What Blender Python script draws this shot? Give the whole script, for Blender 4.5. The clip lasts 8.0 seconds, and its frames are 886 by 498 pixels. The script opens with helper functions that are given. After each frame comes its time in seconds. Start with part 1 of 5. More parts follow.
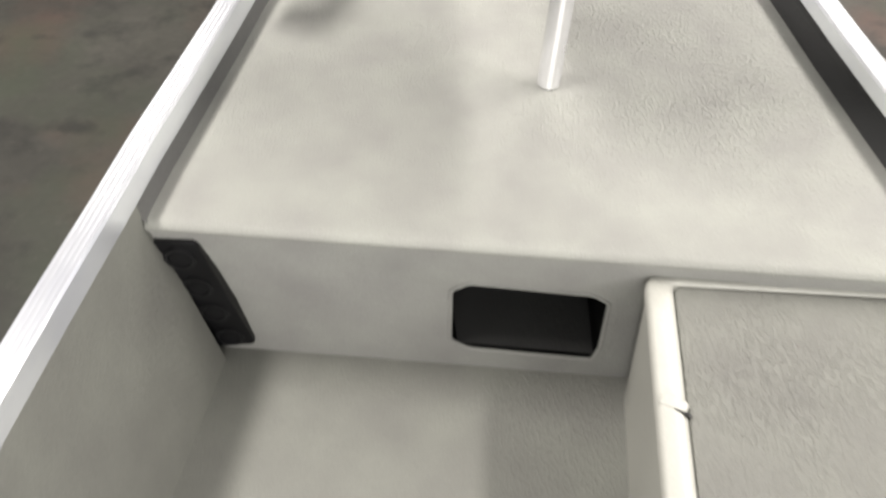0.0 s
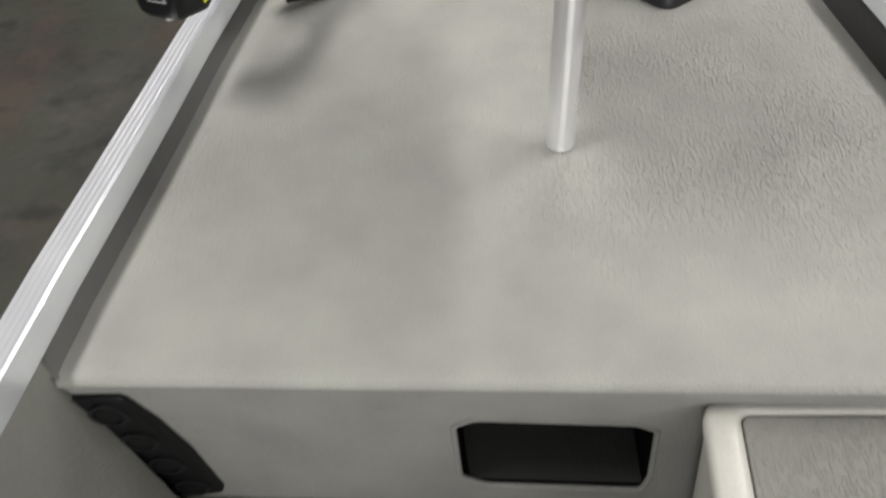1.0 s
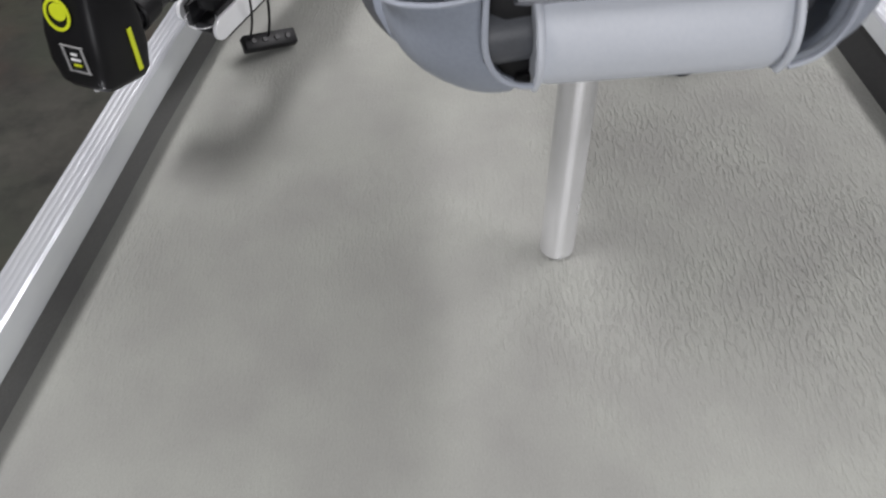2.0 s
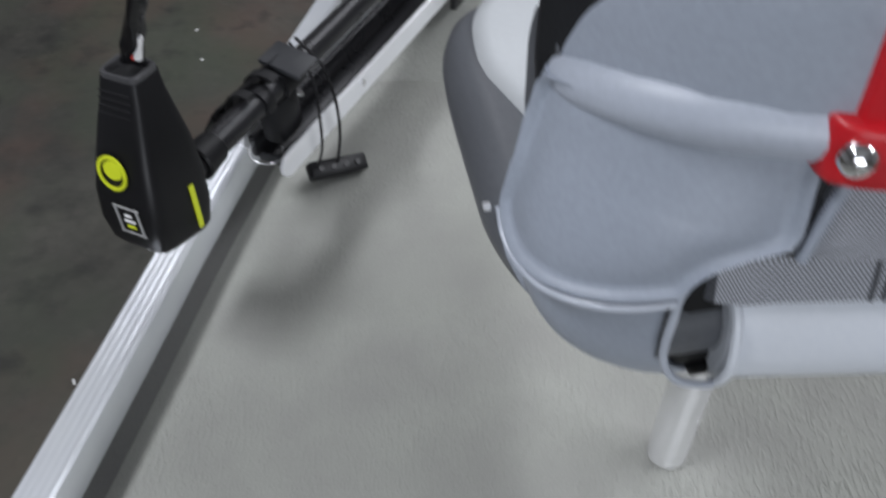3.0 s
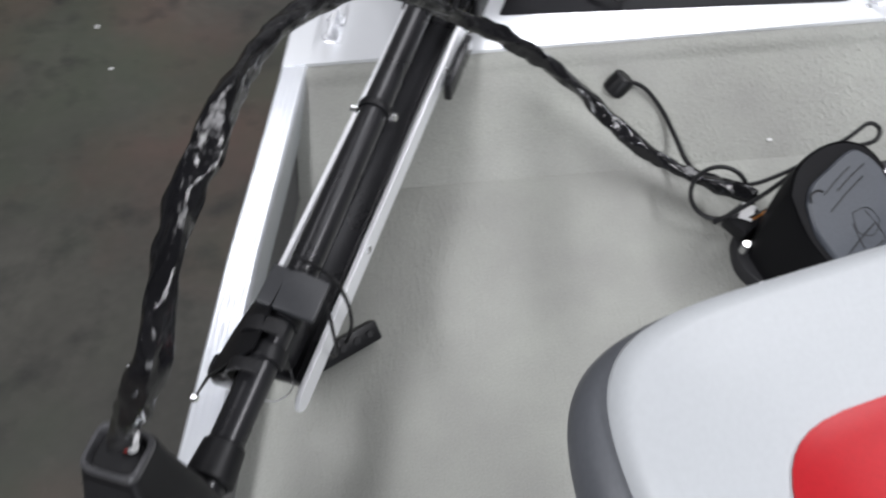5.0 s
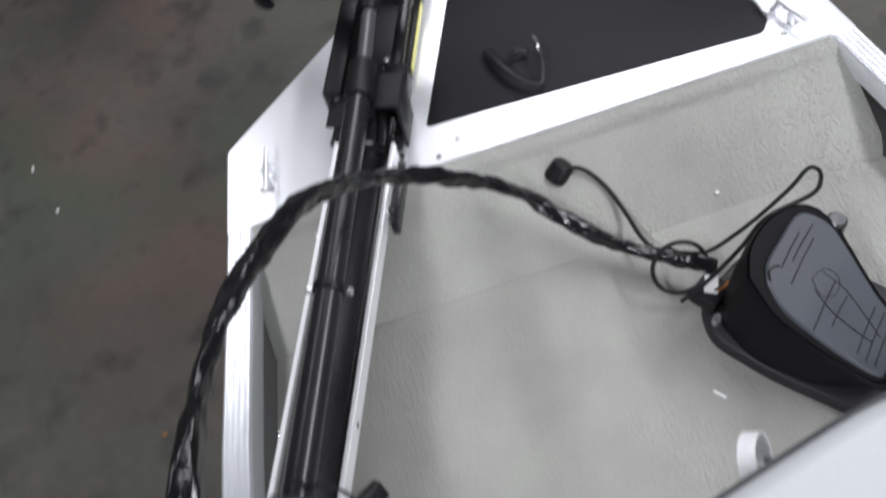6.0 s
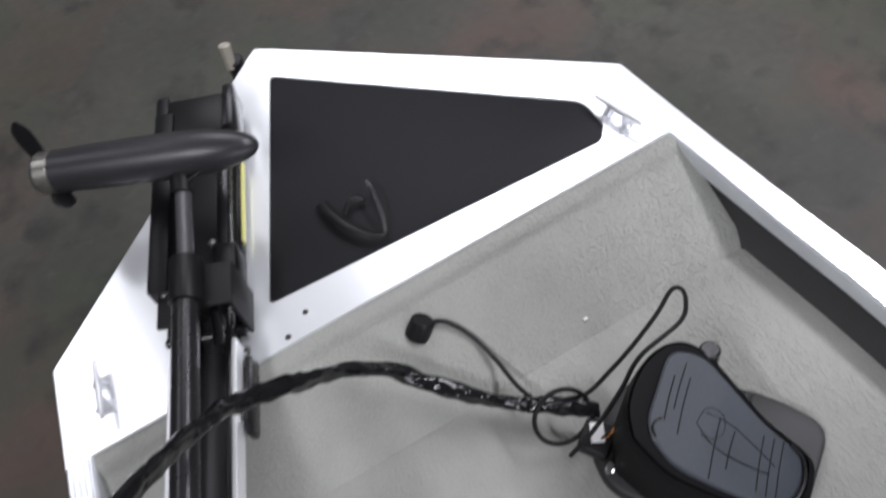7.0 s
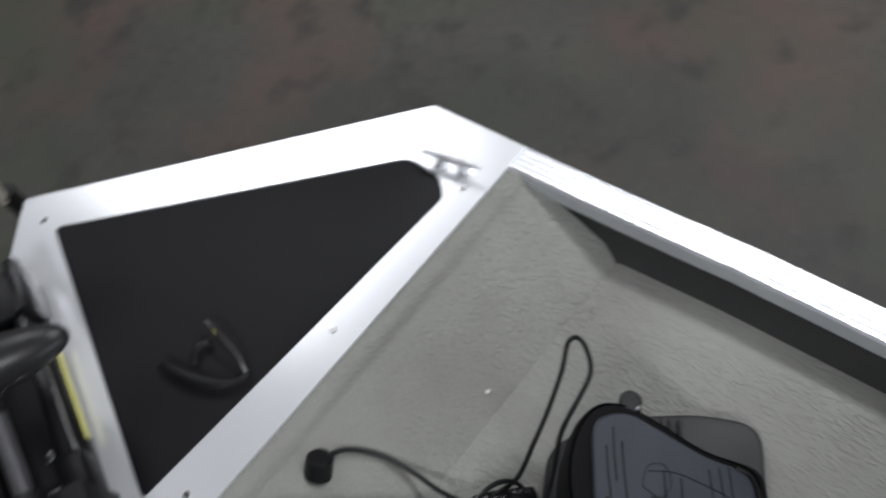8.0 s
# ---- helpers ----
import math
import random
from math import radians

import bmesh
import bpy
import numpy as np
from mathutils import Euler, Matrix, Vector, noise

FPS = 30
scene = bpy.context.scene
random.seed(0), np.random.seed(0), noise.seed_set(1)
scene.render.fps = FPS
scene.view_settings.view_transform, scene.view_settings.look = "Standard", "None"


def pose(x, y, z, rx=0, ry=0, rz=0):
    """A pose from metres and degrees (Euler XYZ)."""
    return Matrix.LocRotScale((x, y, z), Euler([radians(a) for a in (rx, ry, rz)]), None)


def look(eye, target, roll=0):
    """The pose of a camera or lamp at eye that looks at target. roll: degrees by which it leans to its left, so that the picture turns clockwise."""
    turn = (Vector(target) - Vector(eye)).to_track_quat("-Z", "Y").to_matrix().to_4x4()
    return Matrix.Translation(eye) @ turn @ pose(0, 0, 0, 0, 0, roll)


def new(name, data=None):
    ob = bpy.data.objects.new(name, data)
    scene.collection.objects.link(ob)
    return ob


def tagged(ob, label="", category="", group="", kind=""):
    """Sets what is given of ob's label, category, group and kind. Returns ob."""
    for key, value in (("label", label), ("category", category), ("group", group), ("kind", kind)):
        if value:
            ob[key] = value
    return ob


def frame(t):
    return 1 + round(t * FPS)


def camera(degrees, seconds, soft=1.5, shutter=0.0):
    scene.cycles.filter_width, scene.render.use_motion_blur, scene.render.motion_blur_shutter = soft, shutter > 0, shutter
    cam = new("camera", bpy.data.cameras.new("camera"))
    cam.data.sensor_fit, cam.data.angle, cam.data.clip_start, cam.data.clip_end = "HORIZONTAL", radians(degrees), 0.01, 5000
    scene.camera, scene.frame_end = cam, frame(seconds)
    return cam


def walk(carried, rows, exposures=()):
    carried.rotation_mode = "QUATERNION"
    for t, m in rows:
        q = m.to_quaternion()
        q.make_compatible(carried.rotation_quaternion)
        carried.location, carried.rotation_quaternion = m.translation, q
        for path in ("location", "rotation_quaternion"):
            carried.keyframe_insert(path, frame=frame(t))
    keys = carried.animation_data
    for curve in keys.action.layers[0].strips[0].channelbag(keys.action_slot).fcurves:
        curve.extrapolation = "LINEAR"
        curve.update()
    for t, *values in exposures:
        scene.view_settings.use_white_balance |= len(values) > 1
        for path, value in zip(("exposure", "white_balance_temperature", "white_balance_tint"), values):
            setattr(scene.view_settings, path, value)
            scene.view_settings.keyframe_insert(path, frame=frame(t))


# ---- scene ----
cam = camera(53.6, 8.0, soft=2.2, shutter=0.5)
PATH = [
    (0, (-0.213, -1.541, 1.106), (-0.215, -0.158, -0.338), 1.5),
    (0.2, (-0.202, -1.43, 1.08), (-0.242, -0.048, -0.363), -1.2),
    (0.5, (-0.204, -1.324, 1.021), (-0.261, 0.039, -0.441), -3.8),
    (1, (-0.129, -1.155, 0.975), (-0.235, 0.228, -0.466), -6.0),
    (1.2, (-0.124, -1.088, 0.972), (-0.207, 0.297, -0.468), -5.1),
    (2.3, (-0.135, -0.762, 0.949), (-0.172, 0.577, -0.537), -2.3),
    (2.5, (-0.175, -0.695, 0.969), (-0.191, 0.639, -0.522), -1.3),
    (3, (-0.222, -0.591, 0.983), (-0.338, 0.805, -0.445), -2.4),
    (3.3, (-0.216, -0.533, 1.039), (-0.455, 0.862, -0.374), -4.2),
    (3.5, (-0.196, -0.493, 1.077), (-0.54, 0.891, -0.326), -7.1),
    (4, (-0.194, -0.425, 1.105), (-0.625, 0.978, -0.254), -5.7),
    (4.2, (-0.227, -0.372, 1.096), (-0.629, 1.004, -0.299), -6.5),
    (5.3, (-0.395, 0.028, 1.172), (-0.228, 1.041, -0.544), -0.3),
    (5.5, (-0.388, 0.058, 1.234), (-0.204, 1.043, -0.497), -0.7),
    (5.8, (-0.351, 0.103, 1.266), (-0.223, 1.112, -0.456), -8.1),
    (6, (-0.303, 0.148, 1.271), (-0.223, 1.188, -0.436), -14.7),
    (6.2, (-0.252, 0.208, 1.277), (-0.157, 1.28, -0.41), -18.1),
    (6.5, (-0.185, 0.246, 1.287), (-0.027, 1.315, -0.395), -19.9),
    (6.7, (-0.177, 0.285, 1.289), (0.057, 1.311, -0.41), -16.9),
    (7, (-0.142, 0.364, 1.292), (0.17, 1.337, -0.427), -13.8),
    (7.3, (-0.119, 0.459, 1.279), (0.261, 1.383, -0.454), -11.3),
    (7.5, (-0.093, 0.539, 1.281), (0.317, 1.375, -0.49), -11.2),
    (7.7, (-0.057, 0.558, 1.268), (0.368, 1.352, -0.518), -14.1),
    (8, (-0.022, 0.558, 1.259), (0.521, 1.266, -0.531), -14.3),
]
EXPOSURE = [(0.0, 0.85, 7200, 13), (0.2, 0.62, 7150, 14), (0.6, 0.36, 7150, 14), (1.2, 0.12, 6950, 12), (2.4, -0.08, 6530, 15), (3.0, -0.12, 6330, 12), (3.5, 0.12, 6330, 12), (4.0, 0.75, 6450, 14),
            (4.4, 0.58, 6450, 13), (5.3, 0.03, 6480, 13), (6.0, 0.1, 6430, 14), (7.0, -0.12, 6430, 15), (7.5, -0.46, 6430, 12), (8.0, -0.68, 6480, 12)]
walk(cam, [(t, look(eye, target, roll)) for t, eye, target, roll in PATH], EXPOSURE)

# ---- light: a workshop hall with ceiling strips ----
FLOOR_Z, CEIL_Z = -0.6, 3.3
world = bpy.data.worlds.new("world")
scene.world = world
world.use_nodes = True
world.node_tree.nodes["Background"].inputs[0].default_value = (0.9, 0.95, 1.0, 1)
world.node_tree.nodes["Background"].inputs[1].default_value = 0.05


def strip_lamp(x, y, w, h, watts, colour=(0.95, 0.97, 1.0)):
    data = bpy.data.lights.new("strip_lamp", "AREA")
    data.shape, data.size, data.size_y, data.energy, data.color = "RECTANGLE", w, h, watts, colour
    ob = new("strip_lamp", data)
    ob.location = (x, y, CEIL_Z - 0.06)
    return ob


strip_lamp(-2.0, -0.5, 0.36, 1.5, 105)
strip_lamp(1.2, 3.9, 1.7, 2.8, 95)
strip_lamp(2.65, 0.5, 0.32, 3.4, 176)
# unseen extra lamp, added to brighten the port side of the bow plate
strip_lamp(-1.45, 3.15, 0.8, 1.8, 17)
# unseen area lamp with a daylight tint, added behind to light faces turned aft
aft_fill = new("aft_fill_light", bpy.data.lights.new("aft_fill_light", "AREA"))
aft_fill.data.shape, aft_fill.data.size, aft_fill.data.size_y, aft_fill.data.energy, aft_fill.data.color = "RECTANGLE", 4.5, 2.0, 232, (0.92, 0.96, 1.0)
aft_fill.matrix_world = look((0.3, -6.6, 1.1), (0, 0, 0.3))


# ---- materials ----
def material(name, base, rough=0.5, metal=0.0, var=0.12, scale=6.0, fine=150.0, bump=0.15, dist=0.001,
             stretch=(1, 1, 1), second=None, mix=0.5, coat=0.0, spec=0.5):
    m = bpy.data.materials.new(name)
    m.use_nodes = True
    t = m.node_tree
    n, ln = t.nodes, t.links
    b = n["Principled BSDF"]
    b.inputs["Metallic"].default_value = metal
    b.inputs["Coat Weight"].default_value = coat
    b.inputs["Specular IOR Level"].default_value = spec
    tc = n.new("ShaderNodeTexCoord")
    mp = n.new("ShaderNodeMapping")
    mp.inputs["Scale"].default_value = stretch
    ln.new(tc.outputs["Object"], mp.inputs["Vector"])
    big = n.new("ShaderNodeTexNoise")
    big.inputs["Scale"].default_value, big.inputs["Detail"].default_value = scale, 5
    ln.new(tc.outputs["Object"], big.inputs["Vector"])
    small = n.new("ShaderNodeTexNoise")
    small.inputs["Scale"].default_value, small.inputs["Detail"].default_value = fine, 3
    ln.new(mp.outputs["Vector"], small.inputs["Vector"])
    ramp = n.new("ShaderNodeValToRGB")
    ramp.color_ramp.elements[0].position, ramp.color_ramp.elements[1].position = 0.3, 0.7
    ramp.color_ramp.elements[0].color = (*[c * (1 - var) for c in base], 1)
    ramp.color_ramp.elements[1].color = (*[min(1, c * (1 + var)) for c in (second or base)], 1)
    ln.new(big.outputs["Fac"], ramp.inputs["Fac"])
    grain = n.new("ShaderNodeMixRGB")
    grain.blend_type = "OVERLAY"
    grain.inputs["Fac"].default_value = mix * 0.6
    ln.new(ramp.outputs["Color"], grain.inputs["Color1"])
    ln.new(small.outputs["Fac"], grain.inputs["Color2"])
    ln.new(grain.outputs["Color"], b.inputs["Base Color"])
    rr = n.new("ShaderNodeMapRange")
    rr.inputs["To Min"].default_value, rr.inputs["To Max"].default_value = max(0.02, rough * 0.8), min(1, rough * 1.2)
    ln.new(big.outputs["Fac"], rr.inputs["Value"])
    ln.new(rr.outputs["Result"], b.inputs["Roughness"])
    bp = n.new("ShaderNodeBump")
    bp.inputs["Strength"].default_value, bp.inputs["Distance"].default_value = bump, dist
    ln.new(small.outputs["Fac"], bp.inputs["Height"])
    ln.new(bp.outputs["Normal"], b.inputs["Normal"])
    return m


def carpet(name, base, ribs, rear=1.0):
    """Marine carpet: mottled pile, and worn short ridges along the boat where ribs is above nought."""
    m = material(name, base, 0.95, 0, 0.11, 7.0, 420, 0.6, 0.002, second=(base[0] * 0.99, base[1] * 1.01, base[2] * 0.985), mix=0.4)
    t = m.node_tree
    n, ln = t.nodes, t.links
    tc = n.new("ShaderNodeTexCoord")
    mp = n.new("ShaderNodeMapping")
    mp.inputs["Scale"].default_value = (1.0, 0.28, 1.0)
    mp.inputs["Rotation"].default_value = (0, 0, radians(7))
    ln.new(tc.outputs["Object"], mp.inputs["Vector"])
    ridge = n.new("ShaderNodeTexNoise")
    ridge.inputs["Scale"].default_value, ridge.inputs["Detail"].default_value, ridge.inputs["Distortion"].default_value = 195, 2.5, 0.5
    ln.new(mp.outputs["Vector"], ridge.inputs["Vector"])
    crest = n.new("ShaderNodeMapRange")
    crest.interpolation_type = "SMOOTHSTEP"
    crest.inputs["From Min"].default_value, crest.inputs["From Max"].default_value = 0.47, 0.64
    ln.new(ridge.outputs["Fac"], crest.inputs["Value"])
    mask = n.new("ShaderNodeTexNoise")
    mask.inputs["Scale"].default_value, mask.inputs["Detail"].default_value = 3.6, 3
    ln.new(tc.outputs["Object"], mask.inputs["Vector"])
    cut = n.new("ShaderNodeMapRange")
    cut.inputs["From Min"].default_value, cut.inputs["From Max"].default_value = 0.46, 0.62
    cut.inputs["To Min"].default_value = 0.25
    ln.new(mask.outputs["Fac"], cut.inputs["Value"])
    axes = n.new("ShaderNodeSeparateXYZ")
    ln.new(tc.outputs["Object"], axes.inputs["Vector"])
    worn = n.new("ShaderNodeMapRange")
    worn.inputs["From Min"].default_value, worn.inputs["From Max"].default_value = -0.15, 0.2
    worn.inputs["To Min"].default_value, worn.inputs["To Max"].default_value = 0.25, 1.0
    ln.new(axes.outputs["X"], worn.inputs["Value"])
    fore = n.new("ShaderNodeMapRange")
    fore.inputs["From Min"].default_value, fore.inputs["From Max"].default_value = -0.35, -0.05
    fore.inputs["To Min"].default_value, fore.inputs["To Max"].default_value = rear, 1.0
    ln.new(axes.outputs["Y"], fore.inputs["Value"])
    trod = n.new("ShaderNodeMath")
    trod.operation = "MULTIPLY"
    ln.new(worn.outputs["Result"], trod.inputs[0])
    bow = n.new("ShaderNodeMapRange")
    bow.inputs["From Min"].default_value, bow.inputs["From Max"].default_value = 0.2, 0.6
    bow.inputs["To Min"].default_value, bow.inputs["To Max"].default_value = 1.0, 0.58
    ln.new(axes.outputs["Y"], bow.inputs["Value"])
    lengthwise = n.new("ShaderNodeMath")
    lengthwise.operation = "MULTIPLY"
    ln.new(fore.outputs["Result"], lengthwise.inputs[0])
    ln.new(bow.outputs["Result"], lengthwise.inputs[1])
    ln.new(lengthwise.outputs["Value"], trod.inputs[1])
    both = n.new("ShaderNodeMath")
    both.operation = "MULTIPLY"
    ln.new(cut.outputs["Result"], both.inputs[0])
    ln.new(trod.outputs["Value"], both.inputs[1])
    mul = n.new("ShaderNodeMath")
    mul.operation = "MULTIPLY"
    ln.new(crest.outputs["Result"], mul.inputs[0])
    ln.new(both.outputs["Value"], mul.inputs[1])
    bump = n.new("ShaderNodeBump")
    bump.inputs["Strength"].default_value, bump.inputs["Distance"].default_value = ribs, 0.01
    ln.new(mul.outputs["Value"], bump.inputs["Height"])
    low = [x for x in n if x.type == "BUMP" and x != bump][0]
    ln.new(low.outputs["Normal"], bump.inputs["Normal"])
    ln.new(bump.outputs["Normal"], n["Principled BSDF"].inputs["Normal"])
    return m


CARPET = carpet("grey_carpet", (0.293, 0.293, 0.274), 0.52, 0.25)
CARPET_RISER = carpet("grey_carpet_riser", (0.3, 0.297, 0.285), 0.42)
CARPET_COCKPIT = carpet("greenish_grey_cockpit_carpet", (0.2, 0.2, 0.183), 0.35)
CARPET_LID = carpet("greenish_grey_lid_carpet", (0.2, 0.2, 0.183), 0.55)
# starboard side and pocket floor: shade put into the carpet's colour
CARPET_SHADED = carpet("shade_dark_carpet", (0.038, 0.038, 0.038), 0.2)
# port side: a lighter copy, shade under the lip put into its colour
CARPET_PORT_SHADED = carpet("shade_mid_port_carpet", (0.13, 0.129, 0.126), 0.2)
GUNWALE = material("bright_gunwale", (0.87, 0.9, 0.97), 0.24, 0.62, 0.08, 5, 110, 0.3, 0.0012, (1, 0.02, 1), mix=0.3)
ALU = material("aluminium", (0.78, 0.79, 0.82), 0.3, 0.75, 0.05, 4, 90, 0.05, 0.0005, (1, 0.04, 1), mix=0.15)
PLATE_PAINT = material("white_gloss_paint", (0.88, 0.9, 0.93), 0.2, 0.4, 0.03, 3, 60, 0.03, 0.0005, mix=0.1)
RAIL = material("milky_bright_aluminium", (0.8, 0.81, 0.83), 0.32, 0.25, 0.06, 5, 120, 0.08, 0.0005, (1, 0.05, 1), mix=0.2)
CHROME = material("chrome", (0.85, 0.85, 0.86), 0.12, 1.0, 0.02, 5, 60, 0.02, 0.0003, mix=0.1)
SATIN = material("satin_aluminium", (0.93, 0.93, 0.95), 0.27, 0.78, 0.06, 6, 160, 0.1, 0.0005, (1, 1, 0.02), mix=0.5)
tangent = SATIN.node_tree.nodes.new("ShaderNodeTangent")
tangent.direction_type, tangent.axis = "RADIAL", "Z"
SATIN.node_tree.links.new(tangent.outputs[0], SATIN.node_tree.nodes["Principled BSDF"].inputs["Tangent"])
SATIN.node_tree.nodes["Principled BSDF"].inputs["Anisotropic"].default_value = 0.9
SATIN.node_tree.nodes["Principled BSDF"].inputs["Anisotropic Rotation"].default_value = 0.25
HATCH = material("dark_grey_hatch", (0.012, 0.012, 0.014), 0.55, 0, 0.12, 4, 300, 0.12, 0.0006, mix=0.3, spec=0.18)
BLACK = material("black_plastic", (0.007, 0.007, 0.008), 0.43, 0, 0.2, 8, 400, 0.1, 0.0004, mix=0.3, spec=0.25)
BLACK_METAL = material("black_metal", (0.018, 0.018, 0.02), 0.28, 0.3, 0.15, 8, 200, 0.05, 0.0004, mix=0.2)
RUBBER = material("black_rubber", (0.012, 0.012, 0.013), 0.6, 0, 0.2, 10, 300, 0.2, 0.0005, mix=0.4, spec=0.25)
TAPE = material("black_cable_sleeve", (0.005, 0.005, 0.006), 0.13, 0, 0.2, 12, 95, 0.5, 0.003, mix=0.3)
BUCKLE = material("grey_rubber_buckle", (0.018, 0.019, 0.022), 0.5)
TREAD = material("grey_rubber_tread", (0.04, 0.046, 0.057), 0.5, 0, 0.12, 8, 300, 0.2, 0.0006, mix=0.4)
SHELL = material("matt_black_plastic", (0.006, 0.006, 0.007), 0.6, 0, 0.2, 9, 350, 0.12, 0.0005, mix=0.35, spec=0.1)
BASE = material("worn_black_plastic", (0.018, 0.018, 0.02), 0.5, 0, 0.2, 9, 350, 0.12, 0.0005, mix=0.35, spec=0.4)
YELLOW = material("yellow_decal", (0.55, 0.62, 0.02), 0.4, 0, 0.05, 10, 200, 0.02, 0.0003, mix=0.1)
YELLOW_LABEL = material("yellow_warning_label", (0.72, 0.7, 0.2), 0.4, 0, 0.05, 10, 200, 0.02, 0.0003, mix=0.1)
WHITE_DECAL = material("white_decal", (0.7, 0.7, 0.7), 0.4, 0, 0.05, 10, 200, 0.02, 0.0003, mix=0.1)
VINYL = material("grey_vinyl", (0.28, 0.31, 0.365), 0.42, 0, 0.06, 6, 220, 0.12, 0.0007, mix=0.2)
VINYL_LIGHT = material("light_grey_vinyl", (0.6, 0.63, 0.68), 0.44, 0, 0.04, 6, 220, 0.1, 0.0007, mix=0.15)
PIPING = material("grey_vinyl_piping", (0.4, 0.43, 0.49), 0.34, 0, 0.05, 6, 220, 0.1, 0.0007, mix=0.15)
# roll made paler than the wrap vinyl: its lighting is put into the colour
ROLL_LIT = material("lit_grey_vinyl_roll", (0.36, 0.39, 0.45), 0.44, 0, 0.05, 6, 220, 0.12, 0.0007, mix=0.2)
VINYL_WHITE = material("pale_vinyl", (0.46, 0.48, 0.495), 0.4, 0, 0.03, 6, 220, 0.08, 0.0007, mix=0.1)
VINYL_DARK = material("dark_grey_vinyl", (0.085, 0.09, 0.10), 0.4, 0, 0.08, 6, 240, 0.15, 0.0008, mix=0.3)
VINYL_BLACK = material("black_vinyl", (0.009, 0.0095, 0.0115), 0.5, 0, 0.15, 5, 240, 0.25, 0.001, mix=0.3, spec=0.42)
RED = material("red_vinyl", (0.42, 0.008, 0.014), 0.36, 0, 0.08, 8, 240, 0.12, 0.0007, mix=0.2)
THREAD = material("pale_thread", (0.13, 0.13, 0.135), 0.7, 0, 0.05, 20, 300, 0.1, 0.0005)
GEL = material("grey_gelcoat", (0.46, 0.46, 0.42), 0.4, 0, 0.05, 6, 300, 0.15, 0.0006, mix=0.3)
SOCKET = material("socket_plastic", (0.012, 0.012, 0.013), 0.38, spec=0.3)
LABEL_GREY = material("grey_label", (0.32, 0.32, 0.32), 0.4)
WIRE_RED = material("red_wire", (0.5, 0.03, 0.02), 0.4)
WIRE_YELLOW = material("orange_wire", (0.35, 0.13, 0.02), 0.4)
CLEAR_WHITE = material("translucent_white_plastic", (0.75, 0.75, 0.77), 0.3, 0, 0.04, 9, 200, 0.05, 0.0004)
WALLS = material("hall_wall", (0.38, 0.38, 0.38), 0.9, 0, 0.1, 1.5, 60, 0.2, 0.002)


def concrete():
    m = material("stained_concrete", (0.042, 0.041, 0.036), 0.62, 0, 0.3, 1.1, 30, 0.3, 0.003, second=(0.062, 0.06, 0.05), mix=0.42)
    t = m.node_tree
    n, ln = t.nodes, t.links
    b = n["Principled BSDF"]
    tc = n.new("ShaderNodeTexCoord")
    last = b.inputs["Base Color"].links[0].from_socket
    for scale, lo, hi, colour, amount in ((1.7, 0.56, 0.72, (0.105, 0.058, 0.045), 0.78), (2.6, 0.54, 0.72, (0.047, 0.057, 0.038), 0.8), (9.0, 0.62, 0.72, (0.02, 0.02, 0.018), 0.75), (34.0, 0.68, 0.76, (0.1, 0.09, 0.078), 0.22)):
        no = n.new("ShaderNodeTexNoise")
        no.inputs["Scale"].default_value, no.inputs["Detail"].default_value = scale, 5
        mp = n.new("ShaderNodeMapping")
        mp.inputs["Location"].default_value = (scale * 3.1, scale * 1.7, 0)
        ln.new(tc.outputs["Object"], mp.inputs["Vector"])
        ln.new(mp.outputs["Vector"], no.inputs["Vector"])
        mr = n.new("ShaderNodeMapRange")
        mr.inputs["From Min"].default_value, mr.inputs["From Max"].default_value, mr.inputs["To Max"].default_value = lo - 0.08, hi, amount
        ln.new(no.outputs["Fac"], mr.inputs["Value"])
        mx = n.new("ShaderNodeMixRGB")
        mx.inputs["Color2"].default_value = (*colour, 1)
        ln.new(mr.outputs["Result"], mx.inputs["Fac"])
        ln.new(last, mx.inputs["Color1"])
        last = mx.outputs["Color"]
    ln.new(last, b.inputs["Base Color"])
    return m


CONCRETE = concrete()


def mesh_fabric():
    m = material("woven_mesh_fabric", (0.2, 0.205, 0.22), 0.6, 0, 0.05, 8, 300, 0.2, 0.0006)
    t = m.node_tree
    n, ln = t.nodes, t.links
    tc = n.new("ShaderNodeTexCoord")
    w = []
    for turn in (45, -45):
        mp = n.new("ShaderNodeMapping")
        mp.inputs["Rotation"].default_value = (0, radians(turn), radians(turn))
        wv = n.new("ShaderNodeTexWave")
        wv.inputs["Scale"].default_value = 230
        ln.new(tc.outputs["Object"], mp.inputs["Vector"])
        ln.new(mp.outputs["Vector"], wv.inputs["Vector"])
        w.append(wv)
    mul = n.new("ShaderNodeMath")
    mul.operation = "MULTIPLY"
    ln.new(w[0].outputs["Fac"], mul.inputs[0])
    ln.new(w[1].outputs["Fac"], mul.inputs[1])
    ramp = n.new("ShaderNodeValToRGB")
    ramp.color_ramp.elements[0].color = (0.11, 0.113, 0.122, 1)
    ramp.color_ramp.elements[1].color = (0.5, 0.52, 0.58, 1)
    ramp.color_ramp.elements[0].position, ramp.color_ramp.elements[1].position = 0.05, 0.45
    ln.new(mul.outputs["Value"], ramp.inputs["Fac"])
    ln.new(ramp.outputs["Color"], n["Principled BSDF"].inputs["Base Color"])
    return m


MESH = mesh_fabric()


